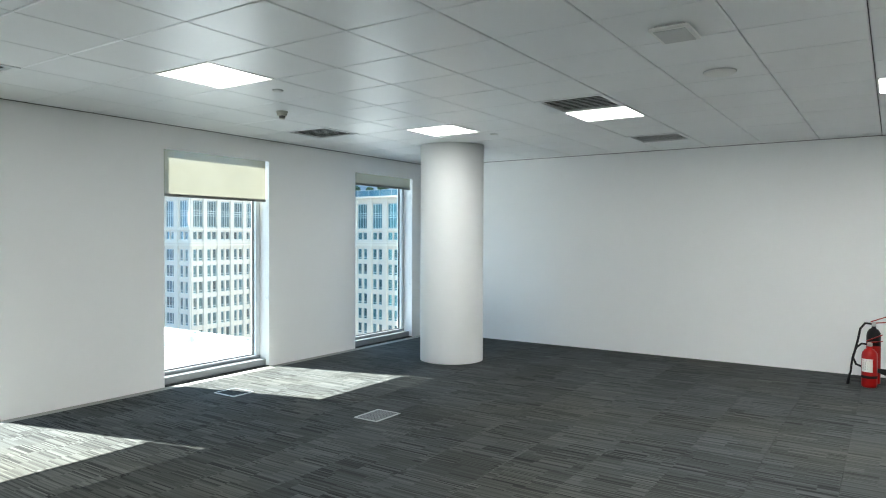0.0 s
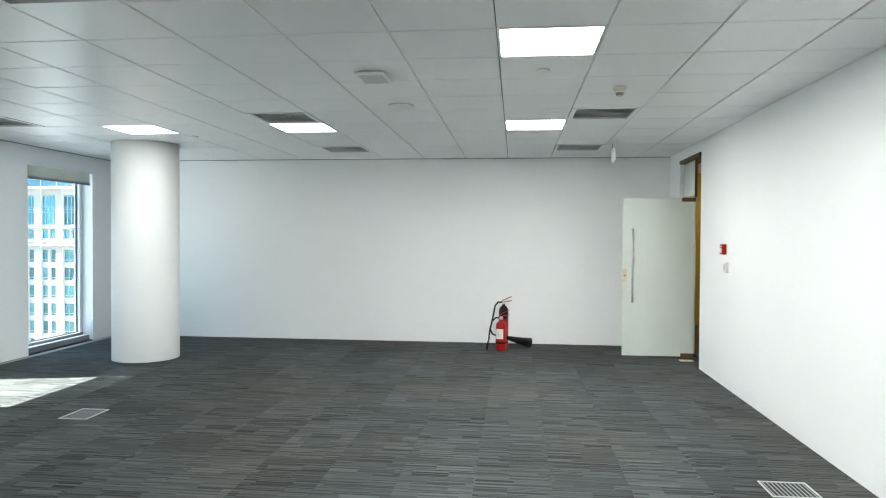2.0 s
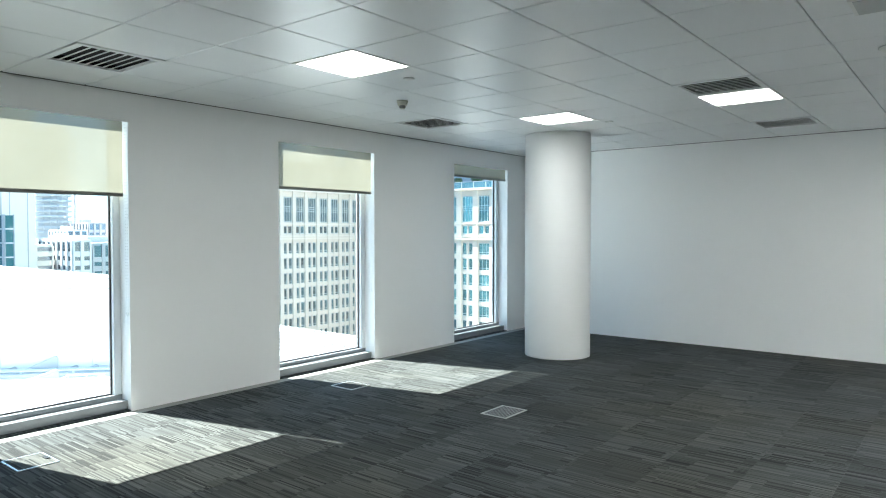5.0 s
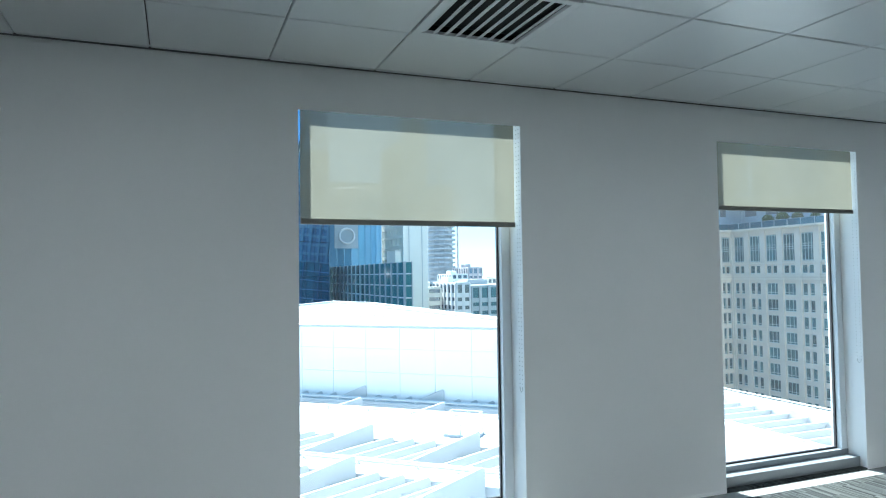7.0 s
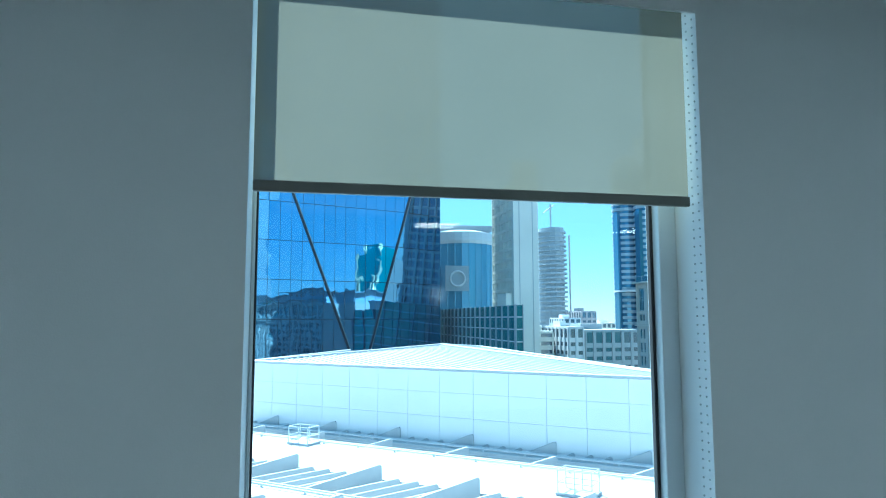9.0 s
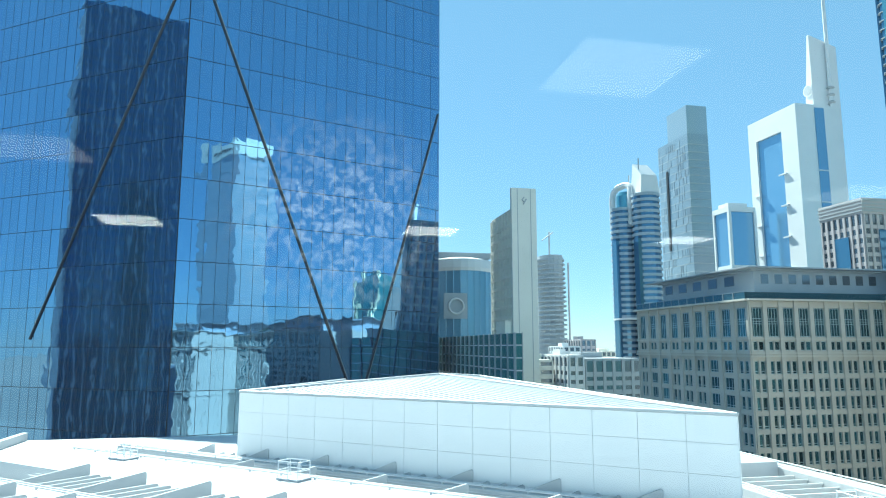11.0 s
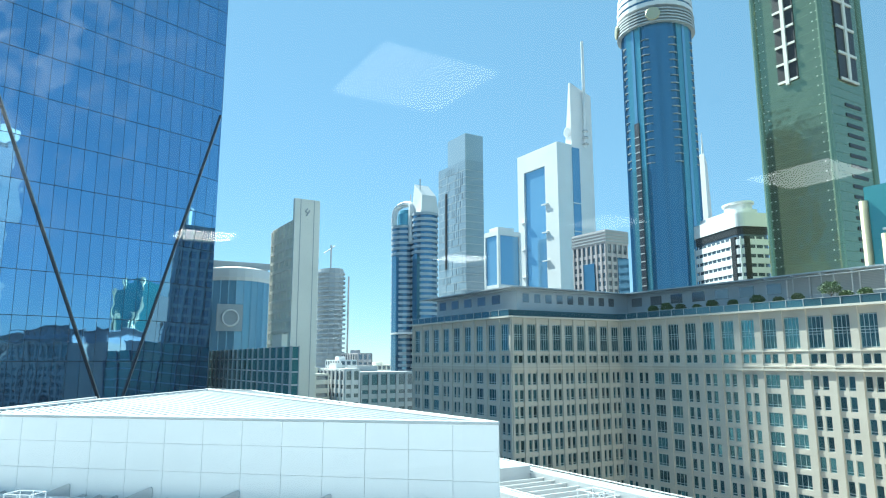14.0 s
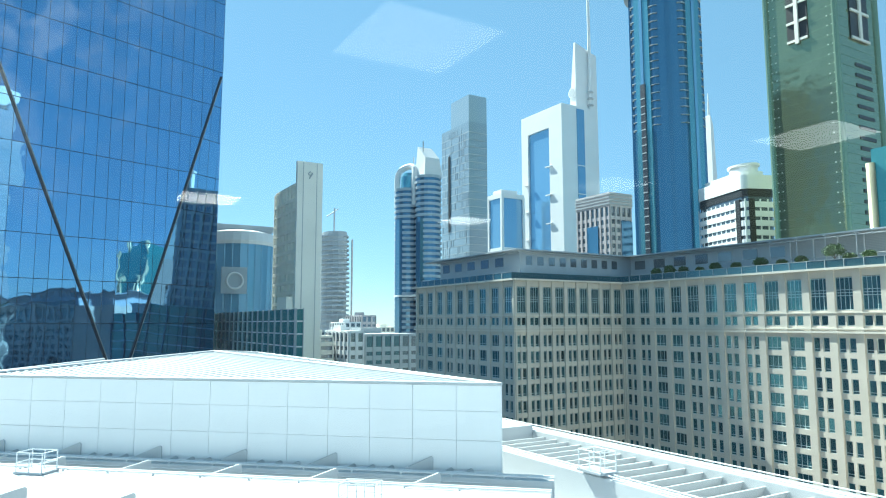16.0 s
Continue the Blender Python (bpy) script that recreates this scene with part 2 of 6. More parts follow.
# ---- shapes ----
class Geo:
    """Collects faces for one mesh."""

    def __init__(self):
        self.v, self.f, self.m = [], [], []

    def poly(self, pts, k=0):
        i = len(self.v)
        self.v += [tuple(p) for p in pts]
        self.f.append(tuple(range(i, i + len(pts))))
        self.m.append(k)

    def hexa(self, p, k=0):
        i = len(self.v)
        self.v += [tuple(q) for q in p]
        for q in ((0, 3, 2, 1), (4, 5, 6, 7), (0, 1, 5, 4), (1, 2, 6, 5), (2, 3, 7, 6), (3, 0, 4, 7)):
            self.f.append(tuple(i + a for a in q))
            self.m.append(k)

    def box(self, x0, x1, y0, y1, z0, z1, k=0):
        self.hexa([(x0, y0, z0), (x1, y0, z0), (x1, y1, z0), (x0, y1, z0), (x0, y0, z1), (x1, y0, z1), (x1, y1, z1), (x0, y1, z1)], k)

    def obox(self, o, u, n, u0, u1, n0, n1, z0, z1, k=0):
        """Box along a wall line: o its origin, u along it, n out of it."""
        c = [(o[0] + u[0] * a + n[0] * b, o[1] + u[1] * a + n[1] * b) for a, b in ((u0, n0), (u1, n0), (u1, n1), (u0, n1))]
        self.hexa([(*q, z0) for q in c] + [(*q, z1) for q in c], k)

    def prism(self, pts, z0, z1, k=0):
        i, n = len(self.v), len(pts)
        self.v += [(*p, z0) for p in pts] + [(*p, z1) for p in pts]
        self.f += [tuple(range(i + n - 1, i - 1, -1)), tuple(range(i + n, i + 2 * n))]
        self.m += [k, k]
        for a in range(n):
            c = (a + 1) % n
            self.f.append((i + a, i + c, i + n + c, i + n + a))
            self.m.append(k)

    def lathe(self, prof, n=24, c=(0, 0, 0), k=0, squash=1.0):
        i = len(self.v)
        for r, z in prof:
            for a in range(n):
                w = 2 * math.pi * a / n
                self.v.append((c[0] + r * math.cos(w), c[1] + squash * r * math.sin(w), c[2] + z))
        for j in range(len(prof) - 1):
            for a in range(n):
                b = (a + 1) % n
                self.f.append((i + j * n + a, i + j * n + b, i + (j + 1) * n + b, i + (j + 1) * n + a))
                self.m.append(k)
        self.f += [tuple(range(i + n - 1, i - 1, -1)), tuple(i + (len(prof) - 1) * n + a for a in range(n))]
        self.m += [k, k]

    def tube(self, pts, r, n=10, k=0):
        """A round bar through the points."""
        i = len(self.v)
        pts = [Vector(p) for p in pts]
        side = None
        for j, p in enumerate(pts):
            d = (pts[min(j + 1, len(pts) - 1)] - pts[max(j - 1, 0)]).normalized()
            if side is None:
                side = d.orthogonal().normalized()
            side = (side - d * side.dot(d)).normalized()
            up = d.cross(side)
            rr = r[j] if isinstance(r, (list, tuple)) else r
            for a in range(n):
                w = 2 * math.pi * a / n
                self.v.append(tuple(p + rr * (side * math.cos(w) + up * math.sin(w))))
        for j in range(len(pts) - 1):
            for a in range(n):
                b = (a + 1) % n
                self.f.append((i + j * n + a, i + j * n + b, i + (j + 1) * n + b, i + (j + 1) * n + a))
                self.m.append(k)
        e = i + (len(pts) - 1) * n
        self.f += [tuple(range(i + n - 1, i - 1, -1)), tuple(range(e, e + n))]
        self.m += [k, k]

    def mesh(self, name, mats, smooth=False, bevel=0.0):
        me = bpy.data.meshes.new(name)
        me.from_pydata(self.v, [], self.f)
        mats = mats if isinstance(mats, (list, tuple)) else [mats]
        for q in mats:
            me.materials.append(q)
        if len(mats) > 1:
            me.polygons.foreach_set("material_index", self.m)
        bm = bmesh.new()
        bm.from_mesh(me)
        bmesh.ops.recalc_face_normals(bm, faces=bm.faces)
        if bevel:
            bmesh.ops.bevel(bm, geom=bm.edges[:], offset=bevel, segments=2, affect="EDGES", profile=0.5)
        if smooth:
            for fc in bm.faces:
                fc.smooth = len(fc.verts) == 4
        bm.to_mesh(me)
        bm.free()
        return me


def part(name, g, material, parent=None, label="", smooth=False, bevel=0.0, at=None):
    ob = new(name, g if isinstance(g, bpy.types.Mesh) else g.mesh(name, material, smooth, bevel))
    if parent is not None:
        ob.parent = parent
    if at is not None:
        ob.matrix_basis = at
    return tagged(ob, label)


def thing(name, label, category, at=None, group="", kind=""):
    ob = new(name)
    ob.empty_display_size = 0.2
    if at is not None:
        ob.matrix_basis = at
    return tagged(ob, label, category, group, kind)


def setting(name, g, material, label, bevel=0.0, smooth=False):
    return tagged(part(name, g, material, None, label, smooth, bevel), category=name.split("_")[0], kind="structure")


def path_arc(a, b, lift, n=10):
    a, b = Vector(a), Vector(b)
    return [a.lerp(b, i / n) + Vector((0, 0, lift * math.sin(math.pi * i / n))) for i in range(n + 1)]


# ---- the office room ----
# Cream plastic darkened, so the chamber's shade sits in the colour.
CREAM_SHADED = paint("shaded cream plastic", (0.25, 0.25, 0.22), 0.5)
FLOOR_METAL = paint("dull floor grille metal", (0.30, 0.31, 0.32), 0.5, 0.3, var=0.1)
X0, X1, Y0, Y1, H = -6.5, 2.155, -4.2, 9.62, 2.78
XG = -6.72                      # window glass plane
XO = -6.76                      # outer face of the window wall
HEAD = 2.52
TOP_PANE = HEAD + 0.2           # the pane runs on behind the blind pocket
OPENINGS = [(1.662, 3.070), (4.682, 6.122), (7.729, 9.10)]
DOOR_Y0, DOOR_Y1, DOOR_H = 7.96, 9.02, 2.65

g = Geo()
edges = [Y0] + [v for o in OPENINGS for v in o] + [Y1]
for a, b in zip(edges[0::2], edges[1::2]):
    g.box(XO, X0, a, b, -0.02, H + 0.25)
for a, b in OPENINGS:
    g.box(XO, -6.60, a, b, TOP_PANE, H + 0.25)
    g.box(X0 - 0.010, X0, a, b, HEAD, H + 0.25)
    g.box(-6.60, X0 - 0.010, a, b, TOP_PANE, H + 0.25)
    g.box(XO, XG + 0.02, a, b, -0.3, 0.0)
setting("wall_west", g, WALL, "white painted wall with three floor-to-head window openings")

g = Geo()
g.box(X0, X1 + 0.25, Y1, Y1 + 0.2, -0.02, H + 0.25)
setting("wall_north", g, WALL, "plain white painted end wall")
g = Geo()
g.box(X1, X1 + 0.22, Y0, DOOR_Y0, -0.02, H + 0.25)
g.box(X1, X1 + 0.22, DOOR_Y1, Y1, -0.02, H + 0.25)
g.box(X1, X1 + 0.22, DOOR_Y0, DOOR_Y1, DOOR_H, H + 0.25)
setting("wall_east", g, WALL, "white painted wall with a doorway near its end")
g = Geo()
g.box(XO, X1 + 0.22, Y0 - 0.2, Y0, -0.02, H + 0.25)
setting("wall_south", g, WALL, "plain white painted wall behind the walk")

# skirting line: a narrow white flush base
g = Geo()
for a, b in zip(edges[0::2], edges[1::2]):
    g.box(X0, X0 + 0.003, a + 0.001, b - 0.001, 0.0, 0.012)
g.box(X0 + 0.01, X1 - 0.01, Y1 - 0.003, Y1, 0.0, 0.012)
setting("baseboard", g, WALL, "slim flush white skirting line")

# Solid strip whose dark colour stands for the shaded gap at the edge.
g = Geo()
g.box(X0, X0 + 0.014, Y0, Y1 - 0.014, H - 0.005, H + 0.006)
g.box(X0, X1, Y1 - 0.014, Y1, H - 0.005, H + 0.006)
setting("trim_ceiling", g, CEIL_GAP, "dark strip painted for the shadow gap along the ceiling edge")

# slab under the carpet and the building below
g = Geo()
g.box(XO + 0.1, X1 + 3.0, Y0 - 0.2, Y1 + 3.0, -0.35, -0.012)
floor = setting("floor", g, paint("concrete slab", (0.3, 0.3, 0.29), 0.9), "striped grey carpet tile floor on a concrete slab")

# ceiling: metal tiles with seams, one mesh
PX, PY, GX, GY = 0.6257, 0.606, 0.42, 6.955
COLUMN = (-4.88, 7.78, 0.41)


def cell(i, j):
    """Corner and far corner of ceiling tile i, j, counted from the grid's own lines."""
    return GX + PX * i, GX + PX * (i + 1), GY + PY * j, GY + PY * (j + 1)


# Rows -11 and -16 are out of view, added to brighten the room.
LIGHT_CELLS = [(-1, -6), (-1, -1), (-5, -1), (-8, -6), (-8, -1), (-1, -11), (-8, -11), (-5, -11), (-1, -16), (-8, -16), (-5, -16)]
GRILLE_CELLS = [(-5, -2), (0, -2), (-5, 2), (0, 2), (-10, -8), (-10, -2), (-5, -8)]
skip = set(LIGHT_CELLS + GRILLE_CELLS)
rnd = random.Random(4)
g = Geo()
for i in range(-12, 4):
    for j in range(-20, 6):
        if (i, j) in skip:
            continue
        a, b, c, d = cell(i, j)
        a, b, c, d = max(a, X0), min(b, X1), max(c, Y0), min(d, Y1)
        if b - a < 0.03 or d - c < 0.03:
            continue
        s, e = 0.0035, 0.006
        t = [rnd.uniform(-0.0012, 0.0012) for _ in range(4)]
        q = [(a + s, c + s), (b - s, c + s), (b - s, d - s), (a + s, d - s)]
        r = [(a + s + e, c + s + e), (b - s - e, c + s + e), (b - s - e, d - s - e), (a + s + e, d - s - e)]
        k = len(g.v)
        g.v += [(*p, H + 0.02) for p in q] + [(*p, H + 0.004 + z) for p, z in zip(q, t)] + [(*p, H + z) for p, z in zip(r, t)]
        for m in range(4):
            w = (m + 1) % 4
            g.f += [(k + m, k + w, k + 4 + w, k + 4 + m), (k + 4 + m, k + 4 + w, k + 8 + w, k + 8 + m)]
            g.m += [0, 0]
        g.f.append((k + 8, k + 9, k + 10, k + 11))
        g.m.append(0)
g.box(X0 - 0.1, X1 + 0.1, Y0 - 0.1, Y1 + 0.1, H + 0.10, H + 0.25, 1)
setting("ceiling", g, [CEIL, CEIL_GAP], "suspended ceiling of white metal tiles with thin seams")
g = Geo()
for i in range(-12, 4):
    x = GX + PX * i
    if X0 < x < X1:
        g.box(x - 0.010, x + 0.010, Y0, Y1, H + 0.021, H + 0.05)
for j in range(-19, 6):
    y = GY + PY * j
    if Y0 < y < Y1:
        g.box(X0, X1, y - 0.010, y + 0.010, H + 0.021, H + 0.049)
setting("trim_ceiling_grid", g, CEIL_GAP, "hidden ceiling grid bars above the tile seams")


def ceiling_light(diffuser=None):
    t = thing("ceiling_light", "square recessed white light panel, switched on, in the ceiling", "ceiling light", group="ceiling light panels")
    w, d = PX / 2 - 0.003, PY / 2 - 0.003
    f = Geo()
    for q in ((-w, w, -d, -d + 0.018), (-w, w, d - 0.018, d), (-w, -w + 0.018, -d + 0.018, d - 0.018), (w - 0.018, w, -d + 0.018, d - 0.018)):
        f.box(*q, -0.002, 0.06)
    part("frame", f, WHITE_PLASTIC, t)
    f = Geo()
    f.box(-w + 0.018, w - 0.018, -d + 0.018, d - 0.018, 0.004, 0.012)
    part("diffuser", f, diffuser or PANEL, t, "glowing white diffuser")
    return t


def repeat(make, places):
    first = make()
    first.matrix_basis = places[0]
    for m in places[1:]:
        copy_thing(first, m)


def mid(i, j, z=H):
    a, b, c, d = cell(i, j)
    return pose((a + b) / 2, (c + d) / 2, z)


repeat(ceiling_light, [mid(i, j) for i, j in LIGHT_CELLS if i > -4])
repeat(lambda: ceiling_light(PANEL_DIM), [mid(i, j) for i, j in LIGHT_CELLS if i <= -4])


def air_grille():
    """Square ceiling diffuser with slanting blades."""
    t = thing("air_grille", "square white louvred air diffuser set in the ceiling", "air vent", group="ceiling air diffusers")
    w, d = PX / 2 - 0.003, PY / 2 - 0.003
    f = Geo()
    e = 0.04
    for q in ((-w, w, -d, -d + e), (-w, w, d - e, d), (-w, -w + e, -d + e, d - e), (w - e, w, -d + e, d - e)):
        f.box(*q, -0.006, 0.012)
    part("frame", f, CEIL, t, bevel=0.002)
    # Closed dark plate and skirt; the duct's shade is put into their colour.
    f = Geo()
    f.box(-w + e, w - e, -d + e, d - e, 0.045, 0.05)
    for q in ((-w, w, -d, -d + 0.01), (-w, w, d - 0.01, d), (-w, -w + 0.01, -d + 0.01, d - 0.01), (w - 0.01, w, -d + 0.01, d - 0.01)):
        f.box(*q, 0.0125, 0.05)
    part("backing", f, RECESS_SHADE, t, "dark plate painted as the shaded duct")
    n = 9
    blade = Geo()
    blade.hexa([(-w + e, -0.013, -0.002), (w - e, -0.013, -0.002), (w - e, 0.013, 0.005), (-w + e, 0.013, 0.005),
                (-w + e, -0.013, 0.001), (w - e, -0.013, 0.001), (w - e, 0.013, 0.008), (-w + e, 0.013, 0.008)])
    me = blade.mesh("slat", CEIL)
    for i in range(n):
        part("slat", me, None, t, at=pose(0, -d + e + 0.012 + (2 * d - 2 * e - 0.04) * i / (n - 1), -0.002))
    return t


repeat(air_grille, [mid(i, j) for i, j in GRILLE_CELLS])


def smoke_detector():
    t = thing("smoke_detector", "cream round smoke detector hanging from the ceiling", "smoke detector", group="smoke detectors")
    f = Geo()
    f.lathe([(0.052, 0.0), (0.054, -0.012), (0.046, -0.020)], 24)
    part("base", f, CREAM_PLASTIC, t, smooth=True)
    f = Geo()
    f.lathe([(0.044, -0.020), (0.047, -0.034), (0.040, -0.044)], 24)
    part("housing", f, CREAM_PLASTIC, t, smooth=True)
    f = Geo()
    f.lathe([(0.030, -0.044), (0.030, -0.060), (0.022, -0.068)], 20)
    part("chamber", f, CREAM_SHADED, t, "sensing chamber in cream darkened to look shaded", smooth=True)
    f = Geo()
    f.lathe([(0.024, -0.068), (0.023, -0.073), (0.006, -0.076)], 20)
    part("cap", f, CREAM_PLASTIC, t, smooth=True)
    return t


repeat(smoke_detector, [pose(0.72, 4.90, H), pose(-4.90, 4.86, H)])


def sprinkler_plate():
    t = thing("sprinkler_cover", "small round white sprinkler cover plate on the ceiling", "sprinkler", group="sprinkler covers")
    f = Geo()
    f.lathe([(0.040, 0.0), (0.042, -0.006), (0.036, -0.011), (0.010, -0.012)], 24)
    part("plate", f, WHITE_PLASTIC, t, smooth=True)
    f = Geo()
    f.lathe([(0.046, 0.0), (0.046, -0.003), (0.043, -0.004)], 24)
    part("ring", f, GREY_METAL, t, smooth=True)
    return t


repeat(sprinkler_plate, [pose(0.10, 4.29, H), pose(-4.232, 4.195, H), pose(0.12, 7.18, H), pose(-3.9, 7.15, H)])

t = thing("access_point", "flat square white plate hung under a ceiling tile", "ceiling unit", pose(-1.13, 4.34, H, 0, 0, 0))
g = Geo()
g.box(-0.11, 0.11, -0.15, 0.15, -0.030, -0.012)
cover = part("cover", g, WHITE_PLASTIC, t, bevel=0.004)
g = Geo()
g.box(-0.088, 0.088, -0.128, 0.128, -0.034, -0.030)
part("front_panel", g, GREY_METAL, cover, "grey inset front panel", bevel=0.001)
g = Geo()
g.box(-0.085, 0.085, -0.12, 0.12, -0.012, 0.0)
part("mount", g, GREY_METAL, t)
t = thing("ceiling_disc", "flat round white speaker disc on the ceiling", "speaker", pose(-1.12, 5.48, H))
g = Geo()
g.lathe([(0.105, 0.0), (0.108, -0.010), (0.095, -0.020), (0.02, -0.022)], 32)
part("cover", g, WHITE_PLASTIC, t, smooth=True)
g = Geo()
g.lathe([(0.113, 0.0), (0.113, -0.005), (0.109, -0.006)], 32)
part("rim", g, GREY_METAL, t, smooth=True)

t = thing("exit_sign", "thin clear hanging exit sign seen edge-on under the ceiling", "sign", pose(1.10, 7.9, H))
g = Geo()
g.box(-0.04, 0.04, -0.13, 0.13, -0.028, 0.0)
part("mount", g, WHITE_PLASTIC, t, bevel=0.004)
for dy in (-0.09, 0.09):
    g = Geo()
    g.tube([(0, dy, -0.028), (0, dy, -0.10)], 0.006)
    part("rod", g, STEEL, t, smooth=True)
g = Geo()
g.box(-0.006, 0.006, -0.17, 0.17, -0.26, -0.10)
part("blade", g, paint("green sign plate", (0.80, 0.82, 0.80), 0.25), t, "pale plastic blade", bevel=0.002)

# round column
g = Geo()
g.lathe([(COLUMN[2], 0.0), (COLUMN[2], 0.012), (COLUMN[2], H + 0.019)], 96, (COLUMN[0], COLUMN[1], 0))
setting("column", g, WALL, "round white painted column from floor to ceiling", smooth=True)


# ---- windows ----
def window_unit(no, y0, y1):
    t = thing("window_%d" % no, "tall grey aluminium window with one clear pane", "window", kind="structure")
    a = 0.065
    for nm, q in (("side_frame", (XG - 0.035, XG + 0.02, y0, y0 + 0.012, 0.115, TOP_PANE)), ("side_frame", (XG - 0.035, XG + 0.055, y1 - a, y1, 0.115, TOP_PANE)),
                  ("head_frame", (XG - 0.035, XG + 0.055, y0 + 0.012, y1 - a, TOP_PANE - 0.022, TOP_PANE))):
        f = Geo()
        f.box(*q)
        part(nm, f, ALU, t, bevel=0.004)
    f = Geo()
    f.box(XG - 0.035, XG + 0.16, y0, y1, 0.0, 0.075)
    f.box(XG - 0.035, XG + 0.06, y0, y1, 0.075, 0.115)
    part("window_sill", f, ALU_SHADED, t, "metal box sill on the floor, shade put into its grey")
    f = Geo()
    for q in ((y0 + 0.012, y0 + 0.018, 0.115, TOP_PANE - 0.022), (y1 - a - 0.012, y1 - a, 0.115, TOP_PANE - 0.022), (y0 + 0.018, y1 - a - 0.012, 0.115, 0.127),
              (y0 + 0.018, y1 - a - 0.012, TOP_PANE - 0.03, TOP_PANE - 0.022)):
        f.box(XG - 0.008, XG + 0.012, *q)
    part("gasket", f, ALU_DARK, t)
    f = Geo()
    x = XG
    f.poly([(x, y0 + 0.012, 0.115), (x, y1 - a, 0.115), (x, y1 - a, TOP_PANE - 0.022), (x, y0 + 0.012, TOP_PANE - 0.022)])
    part("pane", f, PANE if no == 1 else PANE_VEILED, t, "clear window glass" if no == 1 else "veiled window glass")
    return t


for k, (a, b) in enumerate(OPENINGS):
    window_unit(k + 1, a, b)


def roller_blind(y0, y1, bottom, label):
    t = thing("roller_blind", label, "roller blind", pose(-6.519, (y0 + y1) / 2, 0), group="window blinds")
    w = (y1 - y0) / 2 - 0.012
    r = w - 0.028
    f = Geo()
    f.tube([(-0.028, -w, HEAD + 0.06), (-0.028, w, HEAD + 0.06)], 0.027, 16)
    part("tube", f, CLOTH, t, "rolled fabric on its tube", smooth=True)
    f = Geo()
    n = 14
    for i in range(n):
        for j in range(6):
            ya, yb = -w + (w + r) * i / n, -w + (w + r) * (i + 1) / n
            za, zb = bottom + 0.03 + (HEAD + 0.03 - bottom) * j / 6, bottom + 0.03 + (HEAD + 0.03 - bottom) * (j + 1) / 6

            def bow(y, z):
                return 0.0035 * math.sin(3.1 * y + 1.3) * (HEAD + 0.06 - z)
            f.poly([(bow(ya, za), ya, za), (bow(yb, za), yb, za), (bow(yb, zb), yb, zb), (bow(ya, zb), ya, zb)])
    part("fabric", f, CLOTH, t, "grey-beige sun-screen fabric")
    f = Geo()
    f.box(-0.010, 0.010, -w, r, bottom, bottom + 0.032)
    part("hem_bar", f, paint("dark hem bar", (0.20, 0.20, 0.18), 0.5), t, "dark bottom bar", bevel=0.003)
    for nm, y in (("bracket", -w - 0.006), ("bracket", w - 0.004)):
        f = Geo()
        f.box(-0.06, 0.006, y - 0.004, y + 0.008, HEAD + 0.025, TOP_PANE)
        part(nm, f, WHITE_PLASTIC, t)
    f = Geo()
    for xx in (-0.028, 0.006):
        for z in [0.85 + 0.028 * i for i in range(int((HEAD - 0.8) / 0.028))]:
            f.lathe([(0.0018, -0.003), (0.0036, 0.0), (0.0018, 0.003)], 6, (xx, w + 0.004, z))
    tagged(part("bead_chain", f, GREY_METAL, t, "looped bead chain"), kind="stuff")
    f = Geo()
    f.tube([(-0.028, w + 0.004, 0.86), (-0.024, w + 0.004, 0.835), (-0.011, w + 0.004, 0.825), (0.002, w + 0.004, 0.835), (0.006, w + 0.004, 0.86)], 0.0022, 6)
    part("chain_loop", f, GREY_METAL, t)
    return t


roller_blind(*OPENINGS[0], 1.872, "grey-beige sun-screen roller blind lowered a quarter way over a window")
roller_blind(*OPENINGS[1], 2.020, "grey-beige sun-screen roller blind lowered a fifth over a window")
roller_blind(*OPENINGS[2], 2.345, "roller blind almost fully rolled up under the window head")

# ---- doorway ----
g = Geo()
g.box(X1 + 0.02, X1 + 0.224, DOOR_Y0, DOOR_Y0 + 0.03, 0.0, DOOR_H)
g.box(X1 - 0.012, X1 + 0.224, DOOR_Y0 + 0.03, DOOR_Y1 - 0.002, DOOR_H - 0.045, DOOR_H)
setting("trim_doorway", g, BROWN, "dark brown lining of the doorway", bevel=0.003)
t = thing("glass_transom", "pale glass panel over the open glass door", "transom", kind="structure")
g = Geo()
g.box(X1 + 0.05, X1 + 0.062, DOOR_Y0 + 0.45, DOOR_Y1 - 0.004, 2.15, DOOR_H - 0.05)
part("pane", g, FROSTED, t, bevel=0.001)
g = Geo()
g.box(X1 + 0.04, X1 + 0.07, DOOR_Y0 + 0.435, DOOR_Y0 + 0.449, 2.12, DOOR_H - 0.05)
part("patch_strip", g, BROWN, t)

DL = 0.94
t = thing("glass_door", "frosted white glass door standing open into the room", "door", pose(1.345, 8.72, 0.0, 0, 0, math.degrees(math.atan2(8.74 - 8.72, 2.27 - 1.345))))
g = Geo()
g.box(0.0, DL, -0.006, 0.006, 0.012, 2.125)
part("leaf", g, FROSTED, t, "pale frosted glass leaf", bevel=0.0015)
h = part("pull_handle", (lambda q: (q.tube([(0.125, -0.055, 0.73), (0.125, -0.055, 1.72)], 0.013, 14), q)[1])(Geo()), STEEL, t, "long round steel pull bar", smooth=True)
for z in (0.83, 1.62):
    g = Geo()
    g.tube([(0.125, -0.055, z), (0.125, -0.006, z)], 0.008, 10)
    part("standoff", g, STEEL, h, smooth=True)
g = Geo()
g.box(0.0, 0.062, -0.018, 0.018, 1.0, 1.18)
lock = part("lock_case", g, BEIGE_STONE, t, "pale beige lock case", bevel=0.002)
